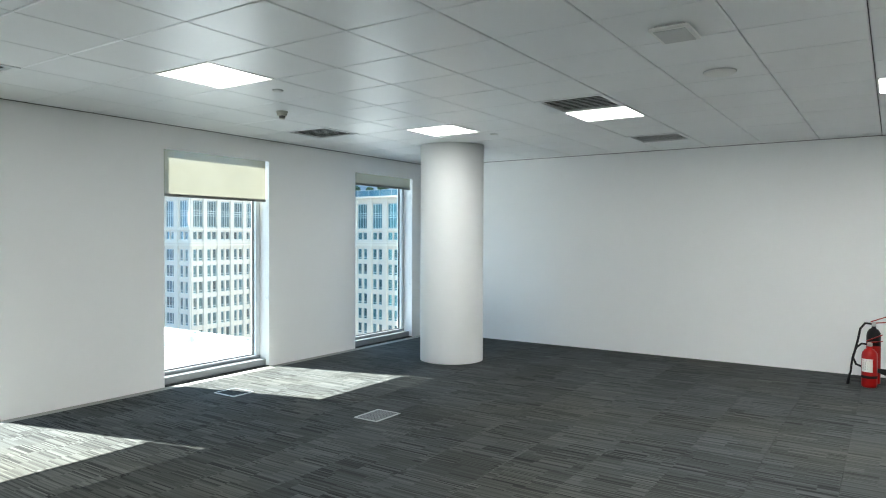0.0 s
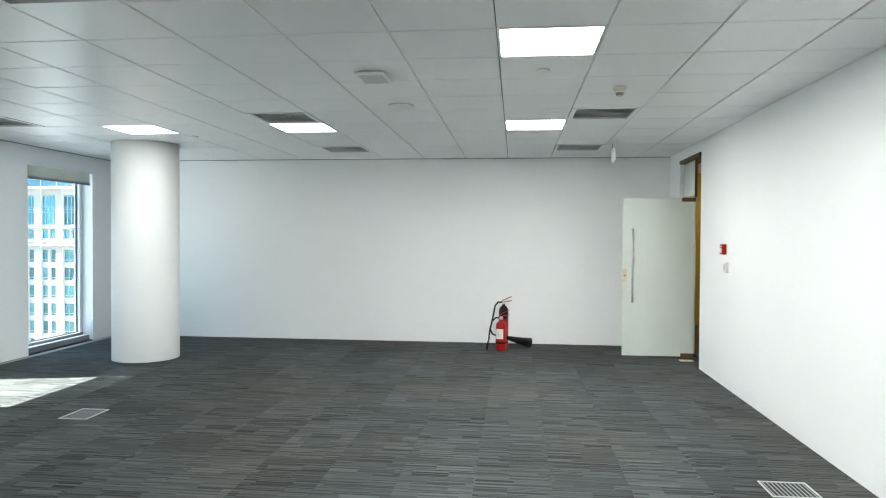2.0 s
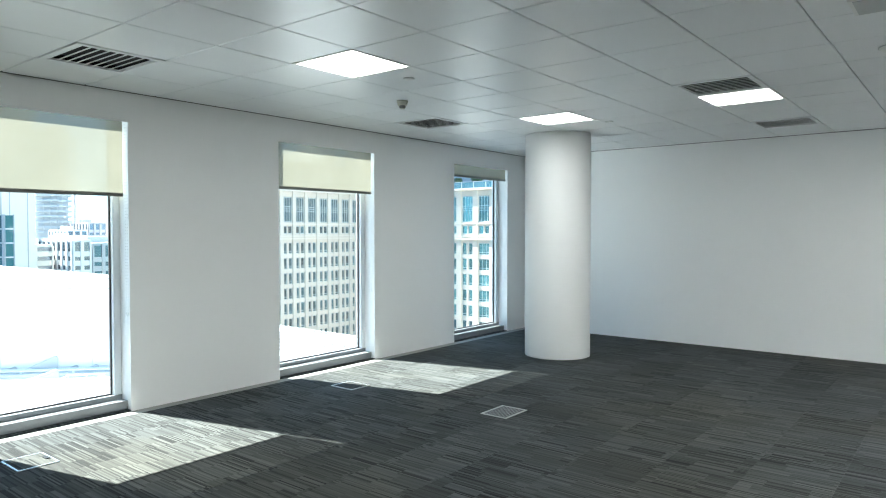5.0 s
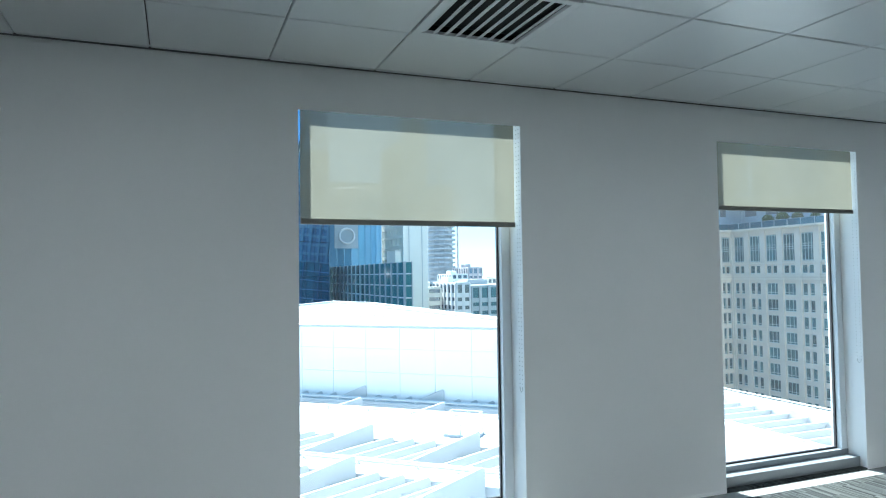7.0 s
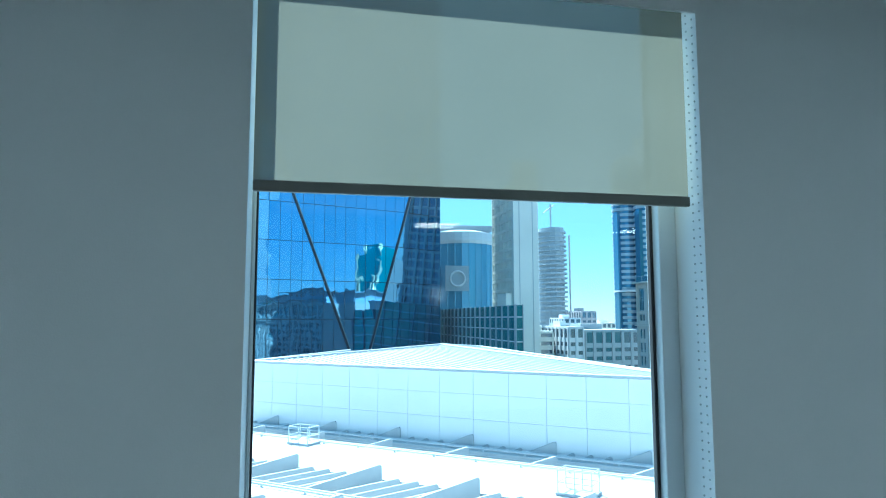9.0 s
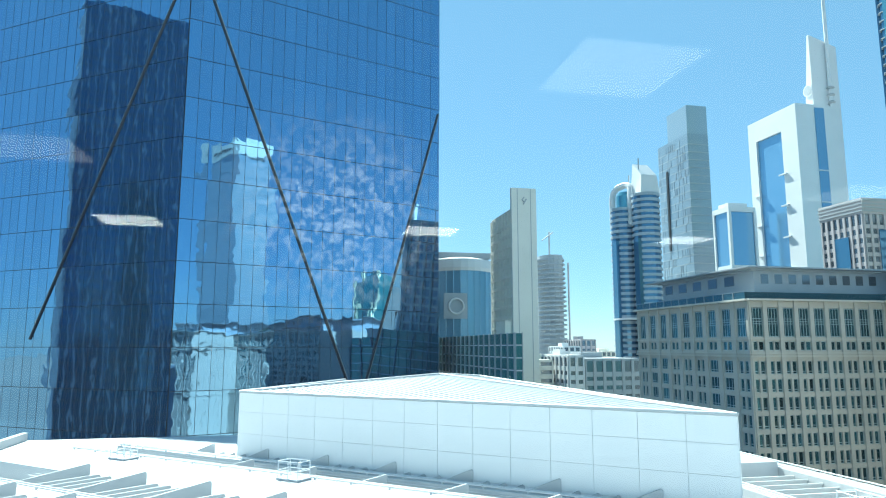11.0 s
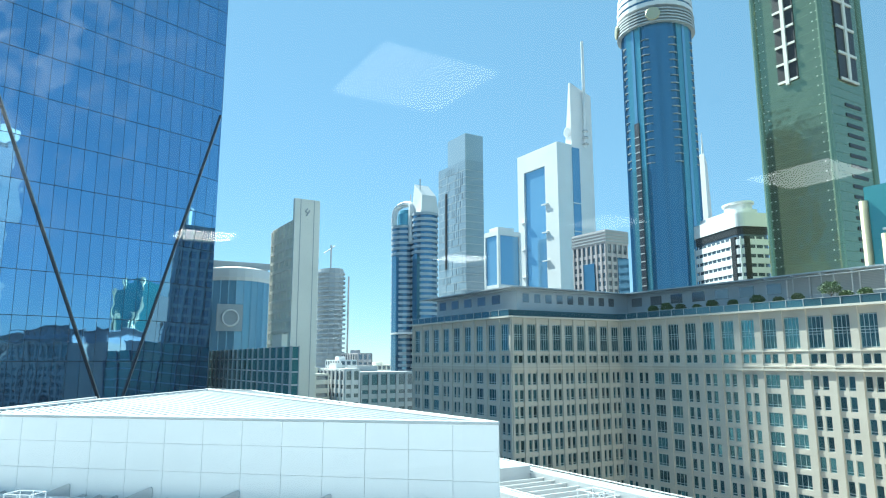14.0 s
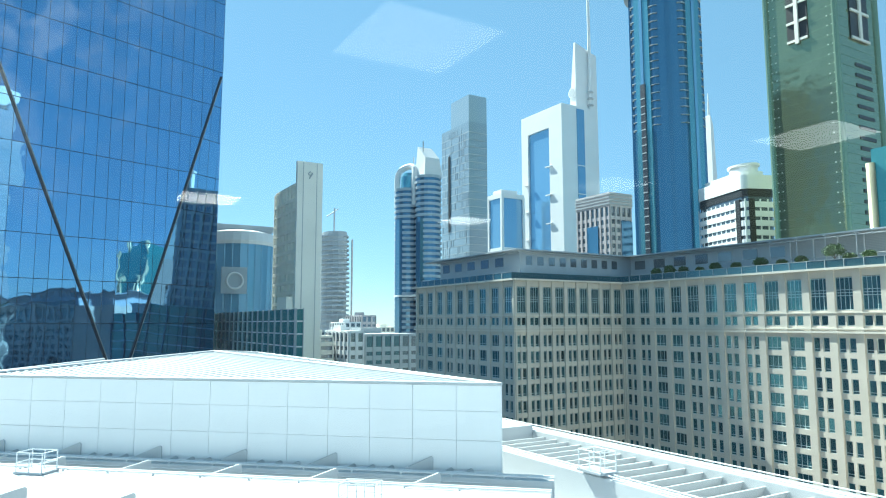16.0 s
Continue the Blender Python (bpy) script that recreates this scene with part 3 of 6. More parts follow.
# Raised disc; the shade of the keyhole is painted by its near-black.
g = Geo()
g.tube([(0.03, -0.014, 1.09), (0.03, -0.02, 1.09)], 0.012, 14)
part("keyhole", g, RECESS_SHADE, lock)
for z0, z1, nm in ((0.0, 0.055, "bottom_pivot"), (2.08, 2.135, "top_pivot")):
    g = Geo()
    g.box(DL - 0.17, DL + 0.01, -0.014, 0.014, z0 + 0.002, z1)
    part(nm, g, BROWN, t, "bronze pivot fitting", bevel=0.002)
t = thing("floor_plate", "small pale plate on the carpet by the door pivot", "floor plate", pose(2.13, 8.47, 0.0))
g = Geo()
g.box(-0.085, 0.085, -0.05, 0.05, 0.0, 0.008)
part("plate", g, BEIGE_STONE, t, bevel=0.002)

# corridor beyond
CX = 4.6
g = Geo()
g.box(X1 + 0.22, CX, Y0, Y1 + 2.6, -0.011, 0.0)
setting("floor_corridor", g, paint("dark corridor floor", (0.05, 0.035, 0.025), 0.35), "dark brown corridor floor")
g = Geo()
g.box(CX, CX + 0.1, Y0, Y1 + 2.6, 0.95, H)
setting("wall_corridor", g, OCHRE, "ochre yellow corridor wall")
g = Geo()
g.box(CX - 0.02, CX + 0.1, Y0, Y1 + 2.6, 0.0, 0.95)
setting("trim_corridor", g, BROWN, "dark brown wooden dado of the corridor")
g = Geo()
g.box(X1 + 0.22, CX + 0.1, Y1 + 2.6, Y1 + 2.7, 0.0, H)
g.box(X1 + 0.22, CX + 0.1, Y0 - 0.1, Y0, 0.0, H)
setting("wall_corridor_end", g, OCHRE, "ochre corridor end walls")
g = Geo()
g.box(X1 + 0.22, CX + 0.1, Y0, Y1 + 2.6, H, H + 0.1)
setting("ceiling_corridor", g, CEIL, "plain corridor ceiling")
# Unseen downlights, added so that the ochre wall is lit.
for y in (9.9, 11.2, 7.5):
    t = thing("downlight", "round warm downlight added out of view to light the corridor", "ceiling light", pose(3.5, y, H), group="corridor downlights")
    g = Geo()
    g.lathe([(0.10, 0.0), (0.10, -0.006), (0.085, -0.008)], 24)
    part("ring", g, WHITE_PLASTIC, t, smooth=True)
    g = Geo()
    g.lathe([(0.08, -0.0085), (0.08, -0.0095), (0.02, -0.0096)], 24)
    part("lens", g, CORRIDOR_LAMP, t, "warm glowing lens")


# ---- fire extinguishers ----
def extinguisher_small():
    t = thing("fire_extinguisher", "red powder fire extinguisher with black hose on the carpet", "fire extinguisher", pose(-0.28, 8.95, 0), group="fire extinguishers")
    f = Geo()
    f.lathe([(0.060, 0.0), (0.072, 0.008), (0.074, 0.03), (0.074, 0.34), (0.068, 0.375), (0.045, 0.405), (0.024, 0.415), (0.024, 0.44)], 32)
    part("cylinder", f, RED, t, smooth=True)
    f = Geo()
    n = 10
    for i in range(n):
        a, b = radians(205 + 90 * i / n), radians(205 + 90 * (i + 1) / n)
        f.poly([(0.0752 * math.cos(a), 0.0752 * math.sin(a), 0.17), (0.0752 * math.cos(b), 0.0752 * math.sin(b), 0.17),
                (0.0752 * math.cos(b), 0.0752 * math.sin(b), 0.31), (0.0752 * math.cos(a), 0.0752 * math.sin(a), 0.31)])
    lab = part("label", f, PAPER, t, "white paper label")
    f = Geo()
    for z in (0.285, 0.262, 0.245, 0.228, 0.211, 0.194):
        a, b = radians(222), radians(262 if z < 0.28 else 275)
        f.poly([(0.0757 * math.cos(q), 0.0757 * math.sin(q), zz) for q, zz in ((a, z), ((a + b) / 2, z), (b, z), (b, z + 0.007), ((a + b) / 2, z + 0.007), (a, z + 0.007))])
    part("print", f, paint("grey print", (0.25, 0.2, 0.2), 0.7), lab)
    f = Geo()
    f.lathe([(0.0745, 0.10), (0.076, 0.105), (0.076, 0.125), (0.0745, 0.13)], 32)
    part("hose_band", f, BLACK, t, smooth=True)
    f = Geo()
    f.lathe([(0.022, 0.44), (0.026, 0.445), (0.026, 0.475), (0.014, 0.485)], 16)
    part("valve", f, STEEL, t, smooth=True)
    f = Geo()
    f.hexa([(-0.03, -0.010, 0.470), (0.12, -0.010, 0.50), (0.12, 0.010, 0.50), (-0.03, 0.010, 0.470), (-0.03, -0.010, 0.482), (0.12, -0.010, 0.508), (0.12, 0.010, 0.508), (-0.03, 0.010, 0.482)])
    part("carry_handle", f, RED, t, bevel=0.002)
    f = Geo()
    f.hexa([(-0.03, -0.011, 0.49), (0.115, -0.011, 0.565), (0.115, 0.011, 0.565), (-0.03, 0.011, 0.49), (-0.03, -0.011, 0.50), (0.115, -0.011, 0.577), (0.115, 0.011, 0.577), (-0.03, 0.011, 0.50)])
    part("lever", f, RED, t, bevel=0.002)
    f = Geo()
    f.lathe([(0.015, 0.0), (0.017, 0.004), (0.017, 0.012), (0.012, 0.014)], 16)
    part("gauge", f, STEEL, t, at=pose(0, -0.026, 0.46, 90, 0, 0))
    f = Geo()
    f.tube([(-0.02, 0, 0.46), (-0.075, -0.02, 0.465), (-0.12, -0.03, 0.42), (-0.15, -0.035, 0.33), (-0.165, -0.03, 0.22), (-0.17, -0.01, 0.15), (-0.18, 0.0, 0.12)], 0.011, 12)
    hs = part("hose", f, BLACK, t, "black rubber hose", smooth=True)
    f = Geo()
    f.tube([(-0.18, 0.0, 0.125), (-0.192, 0.004, 0.06), (-0.198, 0.006, 0.01)], [0.012, 0.016, 0.019], 12)
    part("nozzle", f, BLACK_GLOSS, hs, smooth=True)
    return t


def extinguisher_tall():
    t = thing("fire_extinguisher", "tall black and red carbon-dioxide fire extinguisher with horn", "fire extinguisher", pose(-0.25, 9.20, 0), group="fire extinguishers")
    f = Geo()
    f.lathe([(0.060, 0.0), (0.068, 0.006), (0.069, 0.02), (0.069, 0.42)], 32)
    part("cylinder", f, RED, t, smooth=True)
    f = Geo()
    f.lathe([(0.0692, 0.42), (0.0692, 0.52), (0.064, 0.56), (0.045, 0.595), (0.022, 0.61), (0.020, 0.63)], 32)
    part("shoulder", f, BLACK_GLOSS, t, "black enamelled shoulder", smooth=True)
    f = Geo()
    f.lathe([(0.019, 0.63), (0.023, 0.634), (0.023, 0.668), (0.012, 0.676)], 16)
    part("valve", f, STEEL, t, smooth=True)
    for z0, z1, nm in ((0.655, 0.675, "carry_handle"), (0.672, 0.735, "lever")):
        f = Geo()
        f.hexa([(-0.03, -0.01, z0), (0.115, -0.01, z1), (0.115, 0.01, z1), (-0.03, 0.01, z0), (-0.03, -0.01, z0 + 0.012), (0.115, -0.01, z1 + 0.011), (0.115, 0.01, z1 + 0.011), (-0.03, 0.01, z0 + 0.012)])
        part(nm, f, RED, t, bevel=0.002)
    f = Geo()
    f.tube([(-0.02, 0, 0.655), (-0.08, -0.01, 0.66), (-0.125, -0.02, 0.60), (-0.145, -0.02, 0.48), (-0.175, -0.02, 0.34), (-0.19, -0.03, 0.27), (-0.16, -0.06, 0.205), (-0.10, -0.085, 0.185)], 0.012, 12)
    part("hose", f, BLACK, t, "black rubber hose", smooth=True)
    f = Geo()
    f.tube([(-0.10, -0.085, 0.185), (0.02, -0.088, 0.165), (0.09, -0.08, 0.15), (0.24, -0.02, 0.105), (0.38, 0.05, 0.072)], [0.014, 0.018, 0.030, 0.052, 0.070], 20)
    part("horn", f, BLACK, t, "long black discharge horn", smooth=True)
    return t


extinguisher_small()
extinguisher_tall()

# ---- wall devices ----
t = thing("call_point", "small red fire alarm call point on the wall", "alarm button", pose(X1, 6.98, 1.47))
g = Geo()
g.box(-0.045, 0.0, -0.047, 0.047, -0.048, 0.062)
part("case", g, RED, t, bevel=0.005)
g = Geo()
g.box(-0.048, -0.045, -0.03, 0.03, -0.03, 0.02)
part("push_plate", g, WHITE_PLASTIC, t, "white push plate")
g = Geo()
g.box(-0.048, -0.045, -0.03, 0.03, 0.033, 0.045)
part("print", g, WHITE_PLASTIC, t)
t = thing("door_release", "white wall box with a grey push button", "switch", pose(X1, 6.90, 1.285))
g = Geo()
g.box(-0.030, 0.0, -0.05, 0.05, -0.055, 0.055)
part("case", g, WHITE_PLASTIC, t, bevel=0.005)
g = Geo()
g.box(-0.036, -0.030, -0.02, 0.02, -0.032, 0.032)
part("button", g, GREY_METAL, t, "grey push button", bevel=0.003)


# ---- floor boxes ----
def floor_grille(x0, x1, y0, y1):
    cx, cy = (x0 + x1) / 2, (y0 + y1) / 2
    t = thing("floor_grille", "grey metal floor outlet grille set flush in the carpet", "floor grille", pose(cx, cy, 0.001), group="floor grilles")
    w, d, e = (x1 - x0) / 2, (y1 - y0) / 2, 0.012
    f = Geo()
    for q in ((-w, w, -d, -d + e), (-w, w, d - e, d), (-w, -w + e, -d + e, d - e), (w - e, w, -d + e, d - e)):
        f.box(*q, 0.0, 0.006)
    part("frame", f, GREY_METAL, t, bevel=0.001)
    # Flat plate just under the bars; the well's shade is its dark colour.
    f = Geo()
    f.box(-w + e, w - e, -d + e, d - e, 0.0, 0.0015)
    part("well", f, RECESS_SHADE, t, "dark plate painted as the shaded well")
    n = 10
    bar = Geo()
    bar.box(-0.0035, 0.0035, -d + e, d - e, 0.0015, 0.004)
    me = bar.mesh("slat", FLOOR_METAL)
    for i in range(n):
        part("slat", me, None, t, at=pose(-w + e + (2 * w - 2 * e) * (i + 0.5) / n, 0, 0))
    return t


floor_grille(-4.02, -3.76, 4.88, 5.22)
floor_grille(1.50, 1.80, 3.78, 4.05)


def floor_box(cx, cy, slot):
    t = thing("floor_box", "carpet-topped floor socket box with a pale metal rim", "floor box", pose(cx, cy, 0.001), group="floor socket boxes")
    w, d, e = 0.15, 0.13, 0.012
    f = Geo()
    for q in ((-w, w, -d, -d + e), (-w, w, d - e, d), (-w, -w + e, -d + e, d - e), (w - e, w, -d + e, d - e)):
        f.box(*q, 0.0, 0.006)
    part("rim", f, STEEL, t, bevel=0.001)
    f = Geo()
    f.box(-w + e, w - e, -d + e, d - e, 0.0, 0.004)
    part("lid", f, CARPET, t, "carpeted lid")
    if slot:
        f = Geo()
        f.box(-0.035, 0.035, d - 0.045, d - 0.015, 0.004, 0.009)
        part("cable_slot", f, BLACK, t, "black cable outlet")


floor_box(-5.66, 4.91, False)
floor_box(-5.72, 1.98, True)

# ---- the city outside ----
GROUND = -52.0
ROOF_WHITE = paint("white roof coating", (0.50, 0.515, 0.53), 0.55, var=0.06, scale=0.4, fine=9, bump=0.03)
PANEL_WHITE = paint("white cladding panel", (0.85, 0.85, 0.85), 0.4, var=0.03, scale=0.25, fine=6, bump=0.02, random_amount=0.2)
JOINT = paint("panel joint", (0.66, 0.67, 0.68), 0.7)
STONE = paint("cream limestone", (0.59, 0.545, 0.48), 0.75, var=0.10, scale=0.18, fine=4, bump=0.1)
STONE_TRIM = paint("pale stone cornice", (0.66, 0.62, 0.55), 0.7, var=0.08, scale=0.3, fine=5)
HOTEL_GLASS = mirror_glass("teal hotel window glass", (0.06, 0.18, 0.22), 0.6, 0.05, 0.02, 0.4, 0.85)
HOTEL_FRAME = paint("pale grey-green window frame", (0.46, 0.54, 0.55), 0.45, 0.1)
TOWER_GLASS = mirror_glass("deep blue curtain wall glass", (0.185, 0.37, 0.61), 0.92, 0.02, 0.05, 0.12, 0.10)
SEAM = paint("dark glazing seam", (0.02, 0.03, 0.05), 0.4)
GREY_PANEL = paint("grey terrace cladding", (0.40, 0.46, 0.52), 0.5, var=0.08, scale=0.3, fine=3)
GREY_ROOF = paint("grey flat roof", (0.36, 0.41, 0.46), 0.7, var=0.1, scale=0.2, fine=2)
BLUE_GLASS = mirror_glass("blue tower glass", (0.20, 0.38, 0.56), 0.45, 0.06, 0.03, 0.1, 0.2)
DARK_GLASS = mirror_glass("dark blue tower glass", (0.08, 0.20, 0.33), 0.5, 0.06, 0.05, 0.1, 0.3)
CYAN_GLASS = mirror_glass("cyan tower glass", (0.15, 0.38, 0.48), 0.5, 0.06, 0.04, 0.1, 0.3)
GREY_GLASS = mirror_glass("grey tower glass", (0.36, 0.45, 0.52), 0.3, 0.22, 0.03, 0.15, 0.35)
PALE_GREY_GLASS = mirror_glass("pale grey tower glass", (0.42, 0.50, 0.56), 0.3, 0.25, 0.02, 0.15, 0.4)
GREEN_GLASS = mirror_glass("green tower glass", (0.25, 0.31, 0.20), 0.7, 0.12, 0.25, 0.16, 0.2)
GREEN_SEAM = paint("dark green facade seam", (0.10, 0.15, 0.08), 0.5)
TEAL_GLASS = mirror_glass("teal block glass", (0.10, 0.32, 0.34), 0.4, 0.12, 0.02, 0.1, 0.15)
WHITE_CLAD = paint("white tower cladding", (0.72, 0.73, 0.74), 0.5, var=0.05, scale=0.1, fine=2)
BEIGE_CLAD = paint("beige tower cladding", (0.80, 0.77, 0.68), 0.6, var=0.06, scale=0.1, fine=2)
GREY_CLAD = paint("grey tower cladding", (0.42, 0.45, 0.48), 0.6, var=0.08, scale=0.1, fine=2)
PINK_CLAD = paint("pinkish stone cladding", (0.50, 0.45, 0.46), 0.65, var=0.08, scale=0.1, fine=2)
GOLD = paint("gold mirror cladding", (0.52, 0.48, 0.33), 0.35, 0.5, var=0.1, scale=0.3)
WINDOW_DARK = mirror_glass("far dark window glass", (0.16, 0.20, 0.24), 0.5, 0.1, 0.01, 0.1, 0.3)
RAIL_GLASS = mirror_glass("dark balustrade glass", (0.06, 0.14, 0.18), 0.4, 0.06, 0.01, 0.3, 0.3)
RING_GLASS = mirror_glass("blue-grey curved glass", (0.16, 0.34, 0.50), 0.2, 0.22, 0.01, 0.1, 0.2)
BLACK_BAND = paint("black facade band", (0.02, 0.022, 0.025), 0.4)
LEAF = paint("tree leaves", (0.05, 0.10, 0.025), 0.6, var=0.4, scale=1.0, random_amount=0.6)
BARK = paint("tree bark", (0.10, 0.07, 0.05), 0.9)
SAND = paint("sandy city ground", (0.23, 0.215, 0.19), 0.9, var=0.3, scale=0.012, fine=0.15, bump=0.0)

g = Geo()
R = 4200
g.poly([(R * math.cos(a), R * math.sin(a), GROUND) for a in [2 * math.pi * i / 48 for i in range(48)]])
setting("ground", g, SAND, "sandy paved ground of the city to the horizon")
g = Geo()
g.box(XO, 12.0, -16.0, 24.0, GROUND, -0.36)
g.box(XO, 12.0, -16.0, Y0 - 0.21, -0.35, 12.0)
g.box(XO, 12.0, Y1 + 3.01, 24.0, -0.35, 12.0)
g.box(XO, 12.0, Y0 - 0.21, Y1 + 3.01, H + 0.26, 12.0)
# Added bay above the view; it blocks the sun from the third window.
g.box(-13.9, XO, 5.7, 8.2, 8.3, 11.3)
g.box(4.75, 12.0, Y0 - 0.21, Y1 + 3.01, -0.35, H + 0.26)
setting("building_own", g, GREY_PANEL, "plain storeys of the office building with an unseen bay added for shade")


def rows_of(lo, hi, step):
    n = int((hi - lo) / step + 1e-6)
    return [lo + step * i for i in range(n)]


def bands(g, foot, z0, z1, step, high, out, k=0):
    """Horizontal bands all round a convex plan, one each storey, standing proud of the core."""
    cx, cy = sum(p[0] for p in foot) / len(foot), sum(p[1] for p in foot) / len(foot)
    ring = []
    for x, y in foot:
        d = math.hypot(x - cx, y - cy)
        ring.append((x + (x - cx) / d * out, y + (y - cy) / d * out))
    for z in rows_of(z0, z1, step):
        g.prism(ring, z, z + high, k)


def rect(cx, cy, wx, wy):
    """Plan of a block from its corner towards the office: wx away in -x, wy away in +y."""
    return [(cx - wx, cy), (cx, cy), (cx, cy + wy), (cx - wx, cy + wy)]


def uprights(g, foot, sides, pitch, wide, out, z0, z1, k=0):
    """Vertical piers along the named sides of a plan."""
    for s in sides:
        a, b = Vector(foot[s]), Vector(foot[(s + 1) % len(foot)])
        L = (b - a).length
        u = (b - a) / L
        nrm = (u[1], -u[0])
        n = max(1, round(L / pitch))
        for i in range(n + 1):
            m = L * i / n
            g.obox(a, u, nrm, max(0, m - wide / 2), min(L, m + wide / 2), -0.1, out, z0, z1, k)


def building(name, label, foot, top, glass, base=None, category="tower"):
    t = thing(name, label, category, group="")
    g = Geo()
    g.prism(foot, GROUND if base is None else base, top)
    part("core", g, glass, t)
    return t


def inset(foot, d):
    cx, cy = sum(p[0] for p in foot) / len(foot), sum(p[1] for p in foot) / len(foot)
    return [(cx + (x - cx) * (1 - d / math.hypot(x - cx, y - cy)), cy + (y - cy) * (1 - d / math.hypot(x - cx, y - cy))) for x, y in foot]


def ngon(cx, cy, r, n, turn=0.0, sy=1.0):
    return [(cx + r * math.cos(turn + 2 * math.pi * i / n), cy + sy * r * math.sin(turn + 2 * math.pi * i / n)) for i in range(n)]


# ---- white podium roof ----
ZR = -9.3
FL, FR = Vector((-66.9, -2.2)), Vector((-40.7, 26.5))
BR, BL = Vector((-93.0, 26.0)), Vector((-86.0, 8.0))
g = Geo()
g.prism([(-96, -30), (-28, -30), (-20, 37.2), (-96, 37.2)], -12.0, ZR)
setting("roof_deck", g, ROOF_WHITE, "white coated podium roof below the window")
g = Geo()
g.prism([(-96, -30), (-20, -30), (-14, 38), (-96, 38)], GROUND, -12.1)
setting("podium_mass", g, GREY_PANEL, "plain podium below the white roof")

block = thing("roof_plant_house", "white panelled plant house with a low ribbed roof", "roof building")
ud = (FR - FL).normalized()
nd = Vector((ud[1], -ud[0]))
LEN = (FR - FL).length
g = Geo()
g.prism([FL, FR, BR, BL], ZR, -2.45)
part("body", g, JOINT, block)
NP = 14
zs = [ZR, -7.35, -5.6, -3.85, -2.3]
pmesh = {}
for i in range(NP):
    for j in range(4):
        p = Geo()
        w, hgt = LEN / NP, zs[j + 1] - zs[j]
        if j not in pmesh:
            p.hexa([(0.012, -0.02, 0.012), (w - 0.012, -0.02, 0.012), (w - 0.012, 0.06, 0.012), (0.012, 0.06, 0.012),
                    (0.012, -0.02, hgt - 0.012), (w - 0.012, -0.02, hgt - 0.012), (w - 0.012, 0.06, hgt - 0.012), (0.012, 0.06, hgt - 0.012)])
            pmesh[j] = p.mesh("panel", PANEL_WHITE)
        q = FL + ud * (w * i)
        part("panel", pmesh[j], None, block, at=pose(q[0] + nd[0] * 0.04, q[1] + nd[1] * 0.04, zs[j], 0, 0, math.degrees(math.atan2(ud[1], ud[0]))))
side_u = (BR - FR).normalized()
side_n = Vector((side_u[1], -side_u[0]))
g = Geo()
for i in range(15):
    g.obox(FR, side_u, side_n, 3.5 * i + 0.012, 3.5 * i + 3.488, 0.0, 0.06, ZR, -2.32)
tagged(part("side_panels", g, PANEL_WHITE, block), kind="stuff")
APEX = Vector((-76.0, 17.0))
g = Geo()
quad = [FL, FR, BR, BL]
for i in range(4):
    a, b = quad[i], quad[(i + 1) % 4]
    g.poly([(*a, -2.3), (*b, -2.3), (*APEX, -1.35)])
g.poly([(*q, -2.3) for q in reversed(quad)])
part("ribbed_roof", g, ROOF_WHITE, block)
g = Geo()
n = 34
for i in range(1, n):
    f0 = i / n
    s0, s1 = FR.lerp(FL, f0), APEX.lerp(FL, f0)
    g.hexa([(s0[0], s0[1], -2.30), (s0[0] + 0.10, s0[1] + 0.11, -2.30), (s1[0] + 0.10, s1[1] + 0.11, -1.36 - 0.94 * f0), (s1[0], s1[1], -1.36 - 0.94 * f0),
            (s0[0], s0[1], -2.20), (s0[0] + 0.10, s0[1] + 0.11, -2.20), (s1[0] + 0.10, s1[1] + 0.11, -1.26 - 0.94 * f0), (s1[0], s1[1], -1.26 - 0.94 * f0)])
    s0, s1 = FR.lerp(BR, f0), FR.lerp(APEX, f0)
    z = -2.3 + 0.95 * f0
    g.hexa([(s0[0], s0[1], -2.30), (s0[0] + 0.12, s0[1], -2.30), (s1[0] + 0.12, s1[1], z), (s1[0], s1[1], z),
            (s0[0], s0[1], -2.20), (s0[0] + 0.12, s0[1], -2.20), (s1[0] + 0.12, s1[1], z + 0.10), (s1[0], s1[1], z + 0.10)])
tagged(part("roof_ribs", g, JOINT, block), kind="stuff")
for a, b, za, zb in ((FL, APEX, -2.2, -1.25), (FR, APEX, -2.2, -1.25), (BR, APEX, -2.2, -1.25), (FL, FR, -2.2, -2.2), (FR, BR, -2.2, -2.2), (FL, BL, -2.2, -2.2)):
    g = Geo()
    g.tube([(*a, za), (*b, zb)], 0.13, 6)
    part("ridge_rail", g, ROOF_WHITE, block)

# long roof strips with rails, and troughs of triangular fins between them
ZB = -7.5


def fin_mesh(name, run, side, high, low, thick):
    """Upright plate: tall at its far end, running towards the office and falling."""
    f = Geo()
    a = Vector((0, 0))
    u = Vector((-side, run)).normalized()
    n = Vector((u[1], -u[0]))
    L = math.hypot(side, run)
    f.v = []
    for w in (-thick / 2, thick / 2):
        for s, z in ((0, -1.2), (L, -1.2), (L, low), (0.12, high), (0, high - 0.1)):
            p = a + u * s + n * w
            f.v.append((p[0], -p[1], z))
    f.f = [(0, 1, 2, 3, 4), (9, 8, 7, 6, 5), (0, 5, 6, 1), (1, 6, 7, 2), (2, 7, 8, 3), (3, 8, 9, 4), (4, 9, 5, 0)]
    f.m = [0] * 7
    return f.mesh(name, ROOF_WHITE)


